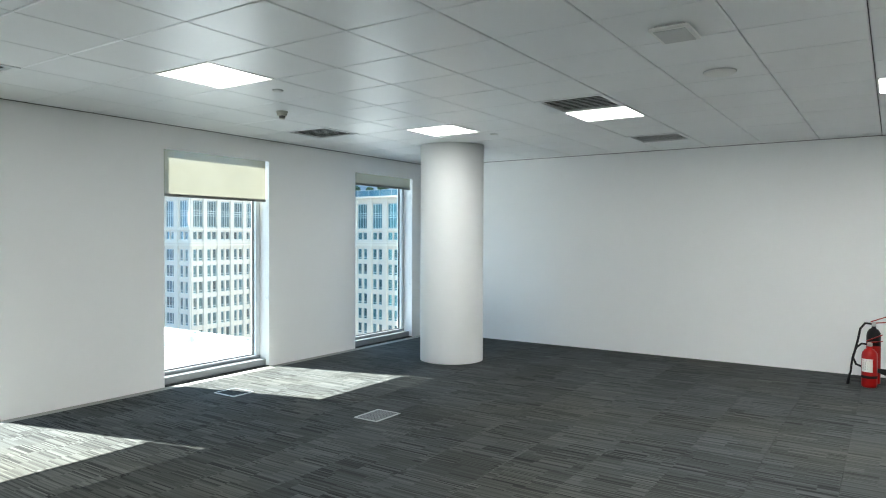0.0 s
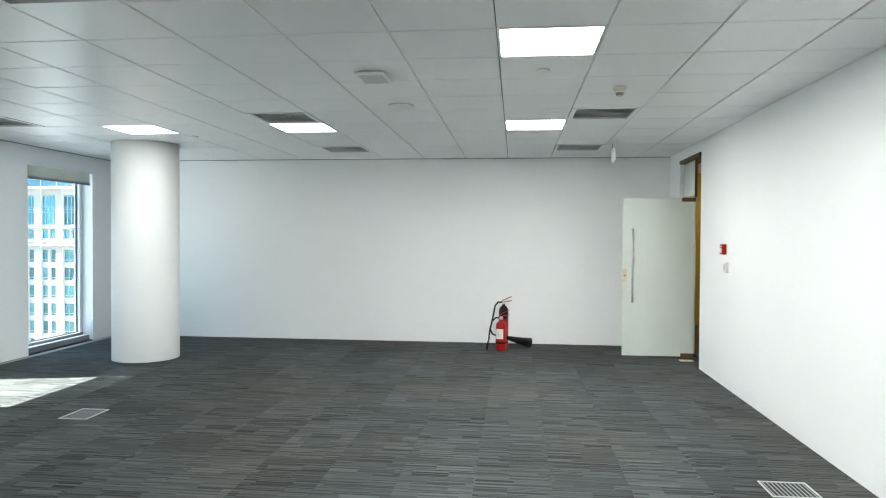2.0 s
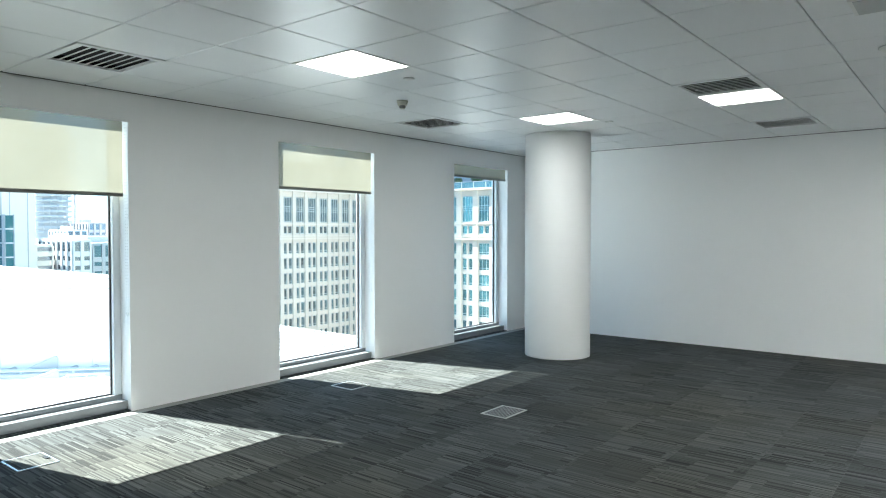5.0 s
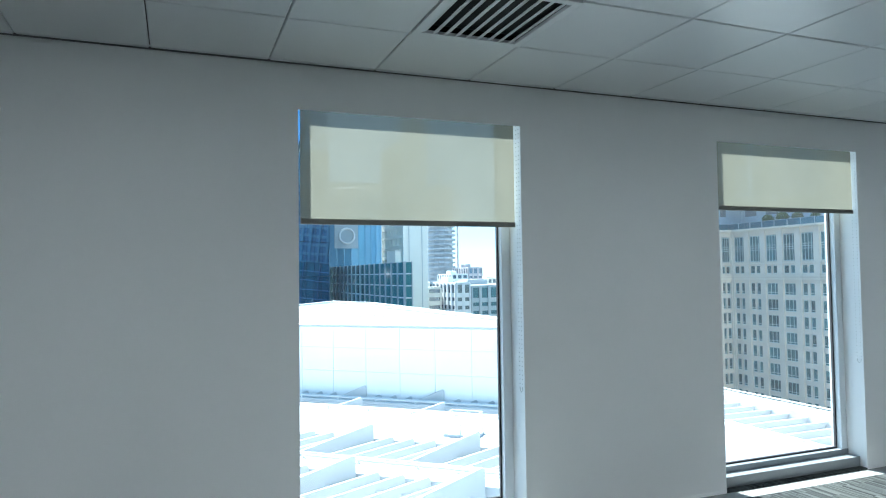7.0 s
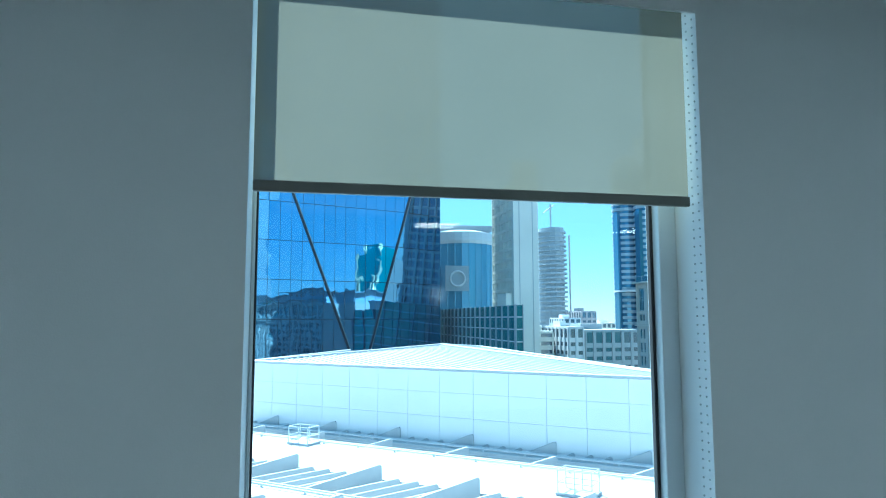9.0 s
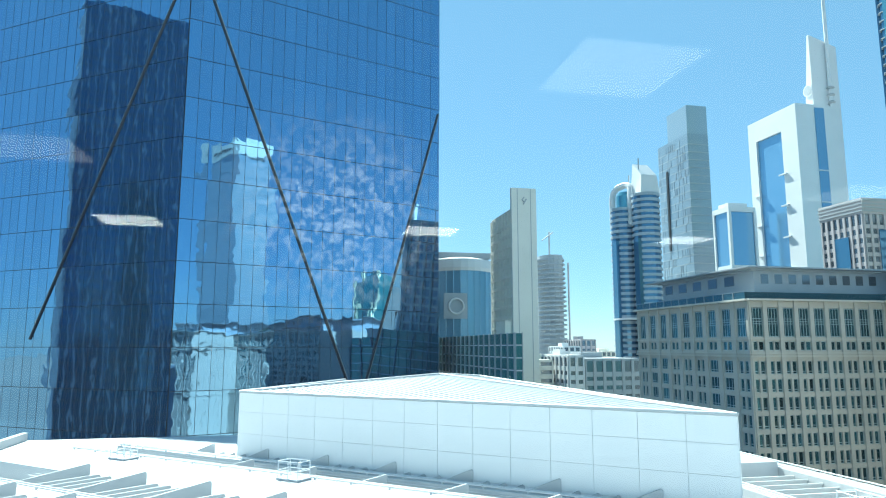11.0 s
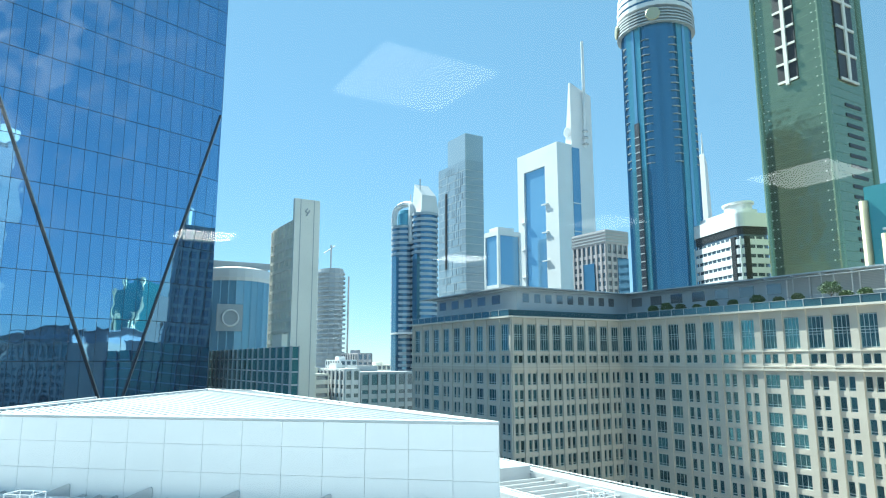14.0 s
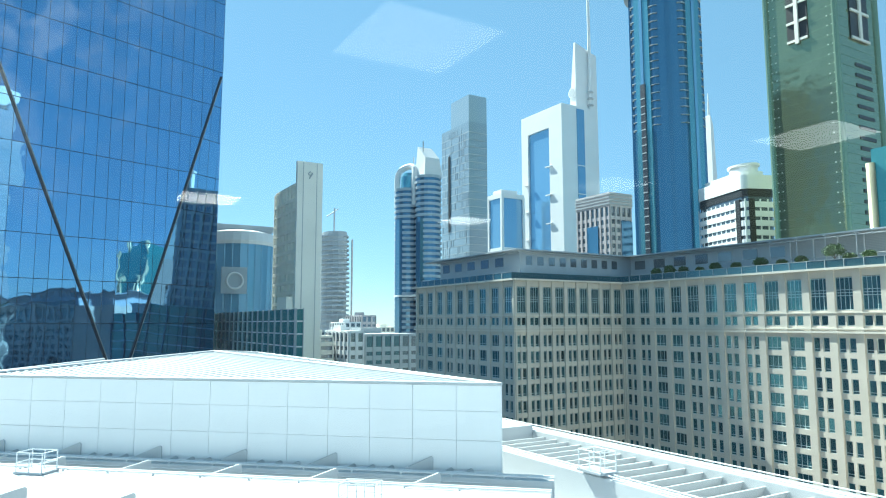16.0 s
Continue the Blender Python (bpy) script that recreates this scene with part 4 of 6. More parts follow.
deg = math.degrees(math.atan2(ud[1], ud[0]))
FINS = {"a": (fin_mesh("fin", 0.75, 2.3, 0.9, -0.05, 0.13), fin_mesh("small_fin", 0.7, 0.9, 0.3, -0.1, 0.10)),
        "b": (fin_mesh("fin", 1.7, 1.8, 0.50, -0.05, 0.13), None),
        "c": (fin_mesh("fin", 3.7, 2.6, 0.85, -0.05, 0.16), fin_mesh("small_fin", 3.3, 2.2, 0.22, -0.12, 0.12))}
for (v0, v1, a0, a1) in ((0.75, 1.4, -14, 42.0), (4.0, 11.2, -16, 42.0), (15.4, 17.4, -20, 40.0), (21.6, 40.0, -26, 38.0)):
    t = thing("roof_strip", "flat white roof strip edged with thin rails", "roof strip", group="white roof strips")
    g = Geo()
    g.obox(FL, ud, nd, a0, a1, v0, v1, ZR - 1.2, ZB)
    part("strip", g, ROOF_WHITE, t, bevel=0.04)
    for dn in (v0 + 0.12, v0 + 0.5):
        g = Geo()
        p, q = FL + ud * a0 + nd * dn, FL + ud * a1 + nd * dn
        g.tube([(*p, ZB + 0.16), (*q, ZB + 0.16)], 0.055, 6)
        r = part("rail", g, JOINT, t)
        foot = Geo()
        foot.box(-0.05, 0.05, -0.05, 0.05, 0, 0.13)
        foot = foot.mesh("rail_foot", JOINT)
        for k in range(int((a1 - a0) / 3.1)):
            w = FL + ud * (a0 + 0.4 + 3.1 * k) + nd * dn
            part("rail_foot", foot, None, t, at=pose(w[0], w[1], ZB, 0, 0, deg))
for key, v, u_first, u_last in (("a", 0.12, -8.0, 38.0), ("b", 2.6, -1.0, 40.0), ("c", 11.3, -8.0, 42.0), ("c", 17.5, -12.0, 38.0)):
    big, small = FINS[key]
    t = thing("roof_fin_row", "row of white triangular roof fins in a trough", "roof fins", group="rows of roof fins")
    m = u_first + (5.6 if key == "b" else 5.45)
    while m < u_last:
        q = FL + ud * m + nd * v
        part("fin", big, None, t, at=pose(q[0], q[1], ZB, 0, 0, deg))
        for k in (1, 2, 3, 4):
            if small and m + 1.24 * k < u_last:
                q = FL + ud * (m + 1.24 * k) + nd * v
                part("small_fin", small, None, t, at=pose(q[0], q[1], ZB, 0, 0, deg))
        m += 6.2
    g = Geo()
    for k in range(2):
        p, q = FL + ud * u_first + nd * (v + 0.7 + 0.6 * k), FL + ud * u_last + nd * (v + 0.7 + 0.6 * k)
        g.tube([(*p, ZB - 0.25), (*q, ZB - 0.25)], 0.03, 5)
    tagged(part("tie_wires", g, JOINT, t), kind="stuff")

# parapet rim on the hotel side, with a slatted well beside the plant house
t = thing("roof_parapet", "white parapet rim with a thin rail at the roof edge", "parapet")
g = Geo()
g.box(-94, -14, 36.9, 38.4, ZR - 1.0, ZB + 0.35)
part("upstand", g, ROOF_WHITE, t, bevel=0.04)
for y in (37.0, 38.2):
    g = Geo()
    g.tube([(-94, y, ZB + 0.5), (-14, y, ZB + 0.5)], 0.05, 6)
    part("rail", g, JOINT, t)
t = thing("roof_parapet", "white parapet rim with a thin rail at the roof edge", "parapet")
g = Geo()
g.prism([(-96, -28.6), (-30, -28.6), (-30, -28), (-96, -28)], ZR - 0.5, ZR + 0.9)
part("upstand", g, ROOF_WHITE, t)
well = thing("roof_louvre_well", "white slatted louvre well beside the roof parapet", "roof louvre")
g = Geo()
g.box(-52, -14, 30.2, 31.0, ZR - 1.0, ZB + 0.2)
part("upstand", g, ROOF_WHITE, well, bevel=0.03)
g = Geo()
g.box(-60, -51.0, 31.0, 36.9, ZR - 1.0, ZB + 0.75)
part("well_head", g, ROOF_WHITE, well, bevel=0.03)
slat = Geo()
slat.hexa([(0, 31.0, -1.0), (0.14, 31.0, -1.0), (0.14, 36.9, -1.0), (0, 36.9, -1.0), (0.5, 31.0, 0.05), (0.64, 31.0, 0.05), (0.64, 36.9, 0.05), (0.5, 36.9, 0.05)])
slat = slat.mesh("slat", ROOF_WHITE)
for i in range(26):
    part("slat", slat, None, well, at=pose(-50 + 1.35 * i, 0, ZB))
for y in (30.4, 30.85):
    g = Geo()
    g.tube([(-52, y, ZB + 0.34), (-14, y, ZB + 0.34)], 0.055, 6)
    part("rail", g, JOINT, well)


def roof_cage(m):
    t = thing("roof_cage", "small white tubular access cage standing on the roof", "access cage", m, group="roof access cages")
    w, d, hgt = 0.9, 0.6, 1.25
    g = Geo()
    g.box(-w - 0.1, w + 0.1, -d - 0.1, d + 0.1, 0.0, 0.14)
    part("base", g, GREY_CLAD, t)
    for x in (-w, 0, w):
        for y in (-d, d):
            g = Geo()
            g.tube([(x, y, 0.14), (x, y, hgt)], 0.035, 6)
            part("post", g, WHITE_CLAD, t)
    for z in (0.65, hgt):
        for a, b in (((-w, -d), (w, -d)), ((-w, d), (w, d)), ((-w, -d), (-w, d)), ((w, -d), (w, d))):
            g = Geo()
            g.tube([(*a, z), (*b, z)], 0.03, 6)
            part("bar", g, WHITE_CLAD, t)
    return t


roof_cage(pose(-36.9, 30.6, ZB + 0.36, 0, 0, 0))
for m, v in ((11.0, 5.2), (-7.0, 5.6), (33.0, 9.0)):
    q = FL + ud * m + nd * v
    roof_cage(pose(q[0], q[1], ZB + 0.02, 0, 0, deg))

# ---- hotel ----
hotel = thing("hotel", "cream stone hotel with teal windows and a roof terrace", "hotel")
CORN = 10.05
STOREY = 3.15
RW = random.Random(9)


def window_mesh(name, w, h, nv, hbars):
    g = Geo()
    g.box(-w / 2, w / 2, -0.03, 0.03, 0, h, 0)
    fr = 0.07
    for a, b in ((-w / 2, -w / 2 + fr), (w / 2 - fr, w / 2)):
        g.box(a, b, -0.08, -0.03, 0, h, 1)
    for i in range(1, nv):
        x = -w / 2 + w * i / nv
        g.box(x - 0.045, x + 0.045, -0.08, -0.03, 0, h, 1)
    for z in hbars:
        g.box(-w / 2, w / 2, -0.10, -0.03, z - 0.05, z + 0.05, 1)
    return g.mesh(name, [HOTEL_GLASS, HOTEL_FRAME])


W_TALL = window_mesh("window", 2.8, 5.2, 4, (0.1, 2.3, 2.75, 3.2, 5.1))
W_LOW = window_mesh("window", 1.25, 1.6, 1, (0.05, 1.55))
W_SLIM = window_mesh("window", 1.12, 2.3, 1, (0.05, 0.45, 2.25))
W_WIDE = window_mesh("window", 2.75, 2.3, 3, (0.05, 0.45, 2.25))


def wing(o, u, length, nb, kinds, as_parts, rows=11, name="wing_wall", lean=0):
    """A stone front: piers, spandrels and recessed windows along a line."""
    nrm = (u[1], -u[0])
    pitch = length / nb
    z_low = CORN - 10.6 - STOREY * rows
    wall = Geo()
    stuff = []
    turn = math.degrees(math.atan2(u[1], u[0]))
    zt = [(CORN - 6.75, CORN - 1.5, "tall"), (CORN - 9.15, CORN - 7.55, "low")]
    for r in range(rows):
        z = CORN - 10.95 - STOREY * (r + 1) + 0.78
        zt.append((z, z + 2.3, "row"))
    # spandrels between the window rows, and the foot
    edges_z = [z_low - 30]
    for z0, z1, _ in sorted(zt):
        edges_z += [z0, z1]
    edges_z.append(CORN - 0.35)
    for a, b in zip(edges_z[0::2], edges_z[1::2]):
        wall.obox(o, u, nrm, 0, length, -0.6, 0.0, a, b)
    for i in range(nb + 1):
        m = pitch * i
        hw = 0.42 if pitch < 3.6 else 0.62
        wall.obox(o, u, nrm, max(0, m - hw), min(length, m + hw), -0.6, 0.22, z_low - 30, CORN - 0.35)
    holder = part(name, wall, STONE, hotel)
    for i in range(nb):
        c = pitch * (i + 0.5)
        kind = kinds[i % len(kinds)]
        fill = Geo()
        for z0, z1, what in zt:
            if what == "tall":
                spots, me, hw = [0.0], W_TALL, 1.4
            elif what == "low":
                spots, me, hw = [-0.76, 0.76], W_LOW, 0.625
            elif kind == "p":
                spots, me, hw = [-0.80, 0.80], W_SLIM, 0.56
            else:
                spots, me, hw = [0.0], W_WIDE, 1.375
            lim = pitch / 2 - (0.42 if pitch < 3.6 else 0.62)
            sc = min(1.0, (lim - 0.02) / (abs(spots[-1]) + hw))
            cuts = [-lim]
            for s in spots:
                cuts += [(s - hw) * sc, (s + hw) * sc]
            cuts.append(lim)
            for a, b in zip(cuts[0::2], cuts[1::2]):
                if b - a > 0.01:
                    fill.obox(o, u, nrm, c + a, c + b, -0.6, 0.0, z0, z1)
            for s in spots:
                p = (o[0] + u[0] * (c + s * sc) - nrm[0] * 0.30, o[1] + u[1] * (c + s * sc) - nrm[1] * 0.30)
                m = pose(p[0], p[1], z0, 0, 0, turn) @ Matrix.Diagonal((sc, 1, 1, 1))
                if as_parts:
                    part("window", me, None, holder, at=m)
                else:
                    stuff.append((me, m))
        part("bay_infill", fill, STONE, holder)
    if stuff:
        q = Geo()
        for me, m in stuff:
            k = len(q.v)
            q.v += [tuple(m @ v.co) for v in me.vertices]
            for f in me.polygons:
                q.f.append(tuple(k + a for a in f.vertices))
                q.m.append(f.material_index)
        tagged(part("far_windows", q, [HOTEL_GLASS, HOTEL_FRAME], holder), kind="stuff")
    # cornice, string courses
    for z, hgt, out, nm in ((CORN - 0.35, 0.35, 1.0, "cornice"), (CORN - 10.35, 0.3, 0.55, "string_course"), (CORN - 9.75, 0.2, 0.35, "string_course"), (CORN - 7.2, 0.14, 0.3, "string_course"),
                            (CORN - 10.6 - STOREY * 8.3, 0.35, 0.5, "string_course")):
        s = Geo()
        s.obox(o, u, nrm, -0.5, length + 0.5, -0.6, out, z, z + hgt)
        part(nm, s, STONE_TRIM, hotel)


HX0, HX1, HX2, HY0, HY1 = -152.5, -112.5, -43.0, 81.0, 110.0
wing((HX0, HY0), (1, 0), HX1 - HX0, 9, "pwwpppwwp", False)
wing((HX1, HY0), (0, 1), HY1 - HY0, 9, "p", False)
wing((HX1, HY1), (1, 0), HX2 - HX1, 17, "ppwwppppwwppppwwp", True, rows=8)
wing((HX2, HY0 - 1), (1, 0), 34.0, 8, "pwwpwwpp", False, rows=9)
wing((HX2 - 0.02, HY1), (0, -1), HY1 - HY0, 9, "p", False, rows=9, name="return_wall")
g = Geo()
g.box(HX0, HX1 - 0.61, HY0 + 0.61, 140, GROUND, CORN - 0.1)
g.box(HX1 - 0.61, HX2, HY1 + 0.61, 140, GROUND, CORN - 0.1)
g.box(HX2, HX2 + 34, HY0 - 0.39, 140, GROUND, CORN - 0.1)
part("core", g, STONE, hotel)


def terrace(x0, x1, y0, y1, z, back, side):
    """Set-back top storey with a thin overhanging roof and a glass balustrade at the cornice."""
    g = Geo()
    g.box(x0 + side, x1 - side, y0 + back, y1, z, z + 5.6)
    ph = part("penthouse_wall", g, GREY_PANEL, hotel)
    g = Geo()
    g.box(x0 + side - 2.6, x1 - side + 2.6, y0 + back - 3.0, y1, z + 5.9, z + 6.15)
    part("roof_slab", g, GREY_ROOF, hotel)
    g = Geo()
    g.box(x0 + side - 0.6, x1 - side + 0.6, y0 + back - 0.8, y1, z + 5.6, z + 5.9)
    part("soffit", g, GREY_PANEL, hotel)
    n = int((x1 - x0 - 2 * side) / 5.5)
    me = Geo()
    me.box(-1.5, 1.5, -0.06, 0.0, 0, 1.9)
    me = me.mesh("penthouse_window", WINDOW_DARK)
    for i in range(n):
        part("penthouse_window", me, None, ph, at=pose(x0 + side + 5.5 * (i + 0.5), y0 + back - 0.02, z + 3.2))
    g = Geo()
    g.box(x0 + 0.3, x1 - 0.3, y0 - 0.4, y0 - 0.34, z + 0.05, z + 1.25)
    part("glass_balustrade", g, RAIL_GLASS, hotel)
    g = Geo()
    g.box(x0 + 0.3, x1 - 0.3, y0 - 0.45, y0 - 0.29, z + 1.25, z + 1.32)
    part("handrail", g, GREY_CLAD, hotel)
    post = Geo()
    post.box(-0.04, 0.04, -0.05, 0.05, 0, 1.25)
    post = post.mesh("baluster", GREY_CLAD)
    for i in range(int((x1 - x0) / 3)):
        part("baluster", post, None, hotel, at=pose(x0 + 0.5 + 3 * i, y0 - 0.45, z + 0.03))


terrace(HX0, HX1, HY0, 140, CORN, 4.5, 4.0)
terrace(HX1 - 4, HX2, HY1, 141, CORN, 7.0, 0.0)
terrace(HX2, HX2 + 34, HY0 - 1, 142, CORN, 6.0, 0.5)
g = Geo()
g.box(HX1 - 0.4, HX1 - 0.34, HY0 - 0.3, HY1, CORN + 0.05, CORN + 1.25)
part("glass_balustrade", g, RAIL_GLASS, hotel)
g = Geo()
for i in range(9):
    g.box(HX1 - 4.02, HX1 - 3.96, HY0 + 6 + 3 * i, HY0 + 7.6 + 3 * i, CORN + 3.2, CORN + 5.0)
tagged(part("side_windows", g, WINDOW_DARK, hotel), kind="stuff")
# louvred screens on the near wing's and the long wing's top storey
for (xa, xb, y) in ((HX2 + 3, HX2 + 33, HY0 + 4.8), (-78.0, -44.0, HY1 + 6.8)):
    scr = Geo()
    scr.box(xa, xb, y + 0.1, y + 0.16, CORN + 2.6, CORN + 5.6)
    holder = part("louvre_screen", scr, GREY_CLAD, hotel)
    sl = Geo()
    sl.box(xa, xb, y - 0.02, y + 0.10, 0, 0.09)
    sl = sl.mesh("slat", ROOF_WHITE)
    for i in range(11):
        part("slat", sl, None, holder, at=pose(0, 0, CORN + 2.7 + 0.26 * i))
    po = Geo()
    po.box(-0.09, 0.09, y - 0.25, y - 0.05, CORN, CORN + 5.9)
    po = po.mesh("post", WHITE_CLAD)
    for i in range(int((xb - xa) / 4.2) + 1):
        part("post", po, None, holder, at=pose(xa + 4.2 * i, 0, 0))


def pergola(x0, x1, y0, y1, z, step):
    """Open frame of slim posts and rails in front of a set-back storey."""
    for i in range(int((x1 - x0) / step) + 1):
        x = x0 + step * i
        g = Geo()
        g.tube([(x, y0, CORN), (x, y0, z)], 0.08, 6)
        part("pergola_post", g, GREY_CLAD, hotel)
        g = Geo()
        g.box(x - 0.08, x + 0.08, y0 - 0.6, y1, z - 0.22, z)
        part("pergola_beam", g, GREY_CLAD, hotel)
    for h in (CORN + 2.2, z - 0.5):
        g = Geo()
        g.tube([(x0, y0, h), (x1, y0, h)], 0.07, 6)
        part("pergola_rail", g, GREY_CLAD, hotel)


pergola(HX2 + 0.6, HX2 + 33.0, HY0 + 0.9, HY0 + 4.8, CORN + 5.85, 4.6)
pergola(-80.0, -44.5, HY1 + 3.6, HY1 + 6.8, CORN + 5.85, 5.0)


def terrace_tree(x, y, z, size, seed, label):
    rr = random.Random(seed)
    t = thing("terrace_tree", label, "tree", pose(x, y, z), group="terrace trees")
    g = Geo()
    g.tube([(0, 0, 0), (0.05, 0.02, size * 0.3), (0.0, 0.05, size * 0.55)], [0.11, 0.09, 0.05], 7)
    for a in range(4):
        w = a * 1.57 + rr.random()
        g.tube([(0, 0.03, size * 0.4), (0.3 * size * math.cos(w), 0.3 * size * math.sin(w), size * 0.75)], [0.05, 0.015], 5)
    part("trunk", g, BARK, t)
    g = Geo()
    for _ in range(700):
        a, b, r = rr.uniform(0, 6.28), rr.uniform(-0.7, 1.3), size * 0.42 * rr.uniform(0.35, 1.0) ** 0.5 * (0.75 + 0.35 * rr.random())
        c = Vector((r * math.cos(a) * math.cos(b), r * math.sin(a) * math.cos(b), size * 0.68 + r * 0.75 * math.sin(b)))
        d1 = Vector((rr.uniform(-1, 1), rr.uniform(-1, 1), rr.uniform(-1, 1))).normalized() * 0.16
        d2 = d1.orthogonal().normalized() * 0.09
        g.poly([c - d1, c + d2, c + d1, c - d2])
    part("crown", g, LEAF, t)
    return t


terrace_tree(-68.0, 112.5, CORN, 4.2, 3, "bushy bright green tree in the hotel terrace bed")
for i, (x, s) in enumerate(((-98.0, 2.6), (-94.0, 2.2), (-90.5, 2.8), (-86.0, 2.5), (-81.0, 3.0), (-62.5, 2.6), (-101.5, 3.1), (-105.0, 2.7), (-77.0, 2.3), (-73.5, 2.6), (-65.5, 2.4))):
    terrace_tree(x, 112.3, CORN, s, 20 + i, "small dark green tree on the hotel terrace")
g = Geo()
g.box(-72.0, -46.0, 111.4, 113.6, CORN - 0.05, CORN + 0.55)
setting("planter_trim", g, STONE_TRIM, "low planter bed on the hotel terrace")

# ---- folded glass tower ----
K0, KR, KL = Vector((-219.8, -33.5)), Vector((-250.6, 53.7)), Vector((-254.8, -84.2))
tower = thing("glass_tower", "dark blue mirrored glass tower with diagonal seams", "tower")
KB = KL + (KL - K0) * 0.9
U1, U2 = (KR - K0).normalized(), (K0 - KB).normalized()
N1, N2 = Vector((U1[1], -U1[0])), Vector((U2[1], -U2[0]))
L1, L2 = (KR - K0).length, (K0 - KB).length
FOLD = math.tan(radians(12.5))
g = Geo()
back = KR - N1 * 8.5
g.prism([K0 - N1 * 0.6 - N2 * 0.5, back - U1 * 0.4, back + Vector((-40, 4)), KB + Vector((-20, 10)), KB - N2 * 0.6], GROUND, 160.0)
for i, z in zip(range(5, 10), (146.0, 162.0, 162.0, 132.0, 132.0)):
    g.v[i] = (*g.v[i][:2], z)
part("core", g, SEAM, tower)
# unseen tall shaft added behind the folded fronts to shade the long hotel wing
g = Geo()
g.prism([(-340.0, 44.1), (-312.0, 51.2), (-312.0, 59.0), (-340.0, 56.0)], GROUND, 300.0)
shaft = part("rear_shaft", g, TOWER_GLASS, tower)
g = Geo()
for z in rows_of(-40, 300, 12.9):
    g.prism([(-340.2, 43.9), (-311.8, 51.0), (-311.8, 59.1), (-340.2, 56.1)], z, z + 0.3)
part("shaft_bands", g, SEAM, shaft)


def fold_at(z):
    """Where the second diagonal fold crosses the front at a height."""
    return 63.1 + (z + 10.6) * 0.285


def end_at(z):
    """Where the front ends at a height: the folded part reaches a little further."""
    return L1 + 4.2 * max(0.0, (90.0 - z) / 100.0)


def on_front(s, z, out=0.3):
    depth = out - FOLD * max(0.0, s - fold_at(z))
    p = K0 + U1 * s + N1 * depth
    return (p[0], p[1], z)


def on_side(s, z, out=0.3):
    p = K0 - U2 * s + N2 * out
    return (p[0], p[1], z)


def clip(poly, side):
    """The part of a polygon of (s, z) that lies on one side of the fold: -1 before it, 1 behind it."""
    res = []
    for i, a in enumerate(poly):
        b = poly[(i + 1) % len(poly)]
        da, db = side * (a[0] - fold_at(a[1])), side * (b[0] - fold_at(b[1]))
        if da >= 0:
            res.append(a)
        if da * db < 0:
            f = da / (da - db)
            res.append((a[0] + (b[0] - a[0]) * f, a[1] + (b[1] - a[1]) * f))
    return res


ROWS_Z = [14.3 + 12.9 * j for j in range(-6, 12)]


def strip(g, at, a, b, wide_s, wide_z, inner, outer):
    """A thin bar between two places of a front."""
    pts = [at(q[0] + ds, q[1] + dz, o) for o in (inner, outer) for q, ds, dz in
           ((a, -wide_s, -wide_z), (b, wide_s, -wide_z) if wide_z else (a, wide_s, 0), (b, wide_s, wide_z), (a, -wide_s, wide_z) if wide_z else (b, -wide_s, 0))]
    g.hexa(pts)


def glass_front(name, at, length, cols, folded, tops, seed):
    rr = random.Random(seed)
    g = Geo()
    w = length / cols
    for i in range(cols):
        limit = tops[0] + (tops[1] - tops[0]) * i / cols
        for z0, z1 in zip(ROWS_Z, ROWS_Z[1:]):
            if z1 > limit:
                continue
            s0, s1 = w * i + 0.05, w * (i + 1) - 0.05
            square = [(s0, z0 + 0.07), (s1, z0 + 0.07), (s1, z1 - 0.07), (s0, z1 - 0.07)]
            if folded and i == cols - 1:
                square[1:3] = [(end_at(z0), z0 + 0.07), (end_at(z1), z1 - 0.07)]
            tilt, lean = rr.gauss(0, 0.003), rr.gauss(0, 0.004)
            for poly in ([clip(square, -1), clip(square, 1)] if folded else [square]):
                if len(poly) > 2:
                    g.poly([at(s, z, 0.25 + tilt * (s - s0) + lean * (z - z0) / 3) for s, z in poly])
    tagged(part(name, g, TOWER_GLASS, tower, "mirrored blue glass panes"), kind="stuff")
    for z in ROWS_Z:
        if z > max(tops):
            continue
        f = (z - tops[0]) / (tops[1] - tops[0])
        a, b = (0.0, length) if z < min(tops) else ((length * f, length) if tops[1] > tops[0] else (0.0, length * f))
        b = end_at(z) if folded else b
        q = Geo()
        if folded and a < fold_at(z) < b:
            strip(q, at, (a, z), (fold_at(z), z), 0.0, 0.09, 0.0, 0.30)
            strip(q, at, (fold_at(z), z), (b, z), 0.0, 0.09, 0.0, 0.30)
        else:
            strip(q, at, (a, z), (b, z), 0.0, 0.09, 0.0, 0.30)
        part("seam", q, SEAM, tower)
    q = Geo()
    for i in range(cols + 1):
        s, top = w * i, tops[0] + (tops[1] - tops[0]) * i / cols
        z_fold = (s - 63.1) / 0.285 - 10.6
        if folded and ROWS_Z[0] < z_fold < top:
            strip(q, at, (s, ROWS_Z[0]), (s, z_fold), 0.06, 0.0, 0.0, 0.27)
            strip(q, at, (s, z_fold), (s, top), 0.06, 0.0, 0.0, 0.27)
        else:
            strip(q, at, (s, ROWS_Z[0]), (s, top), 0.06, 0.0, 0.0, 0.27)
    tagged(part("mullions", q, SEAM, tower), kind="stuff")


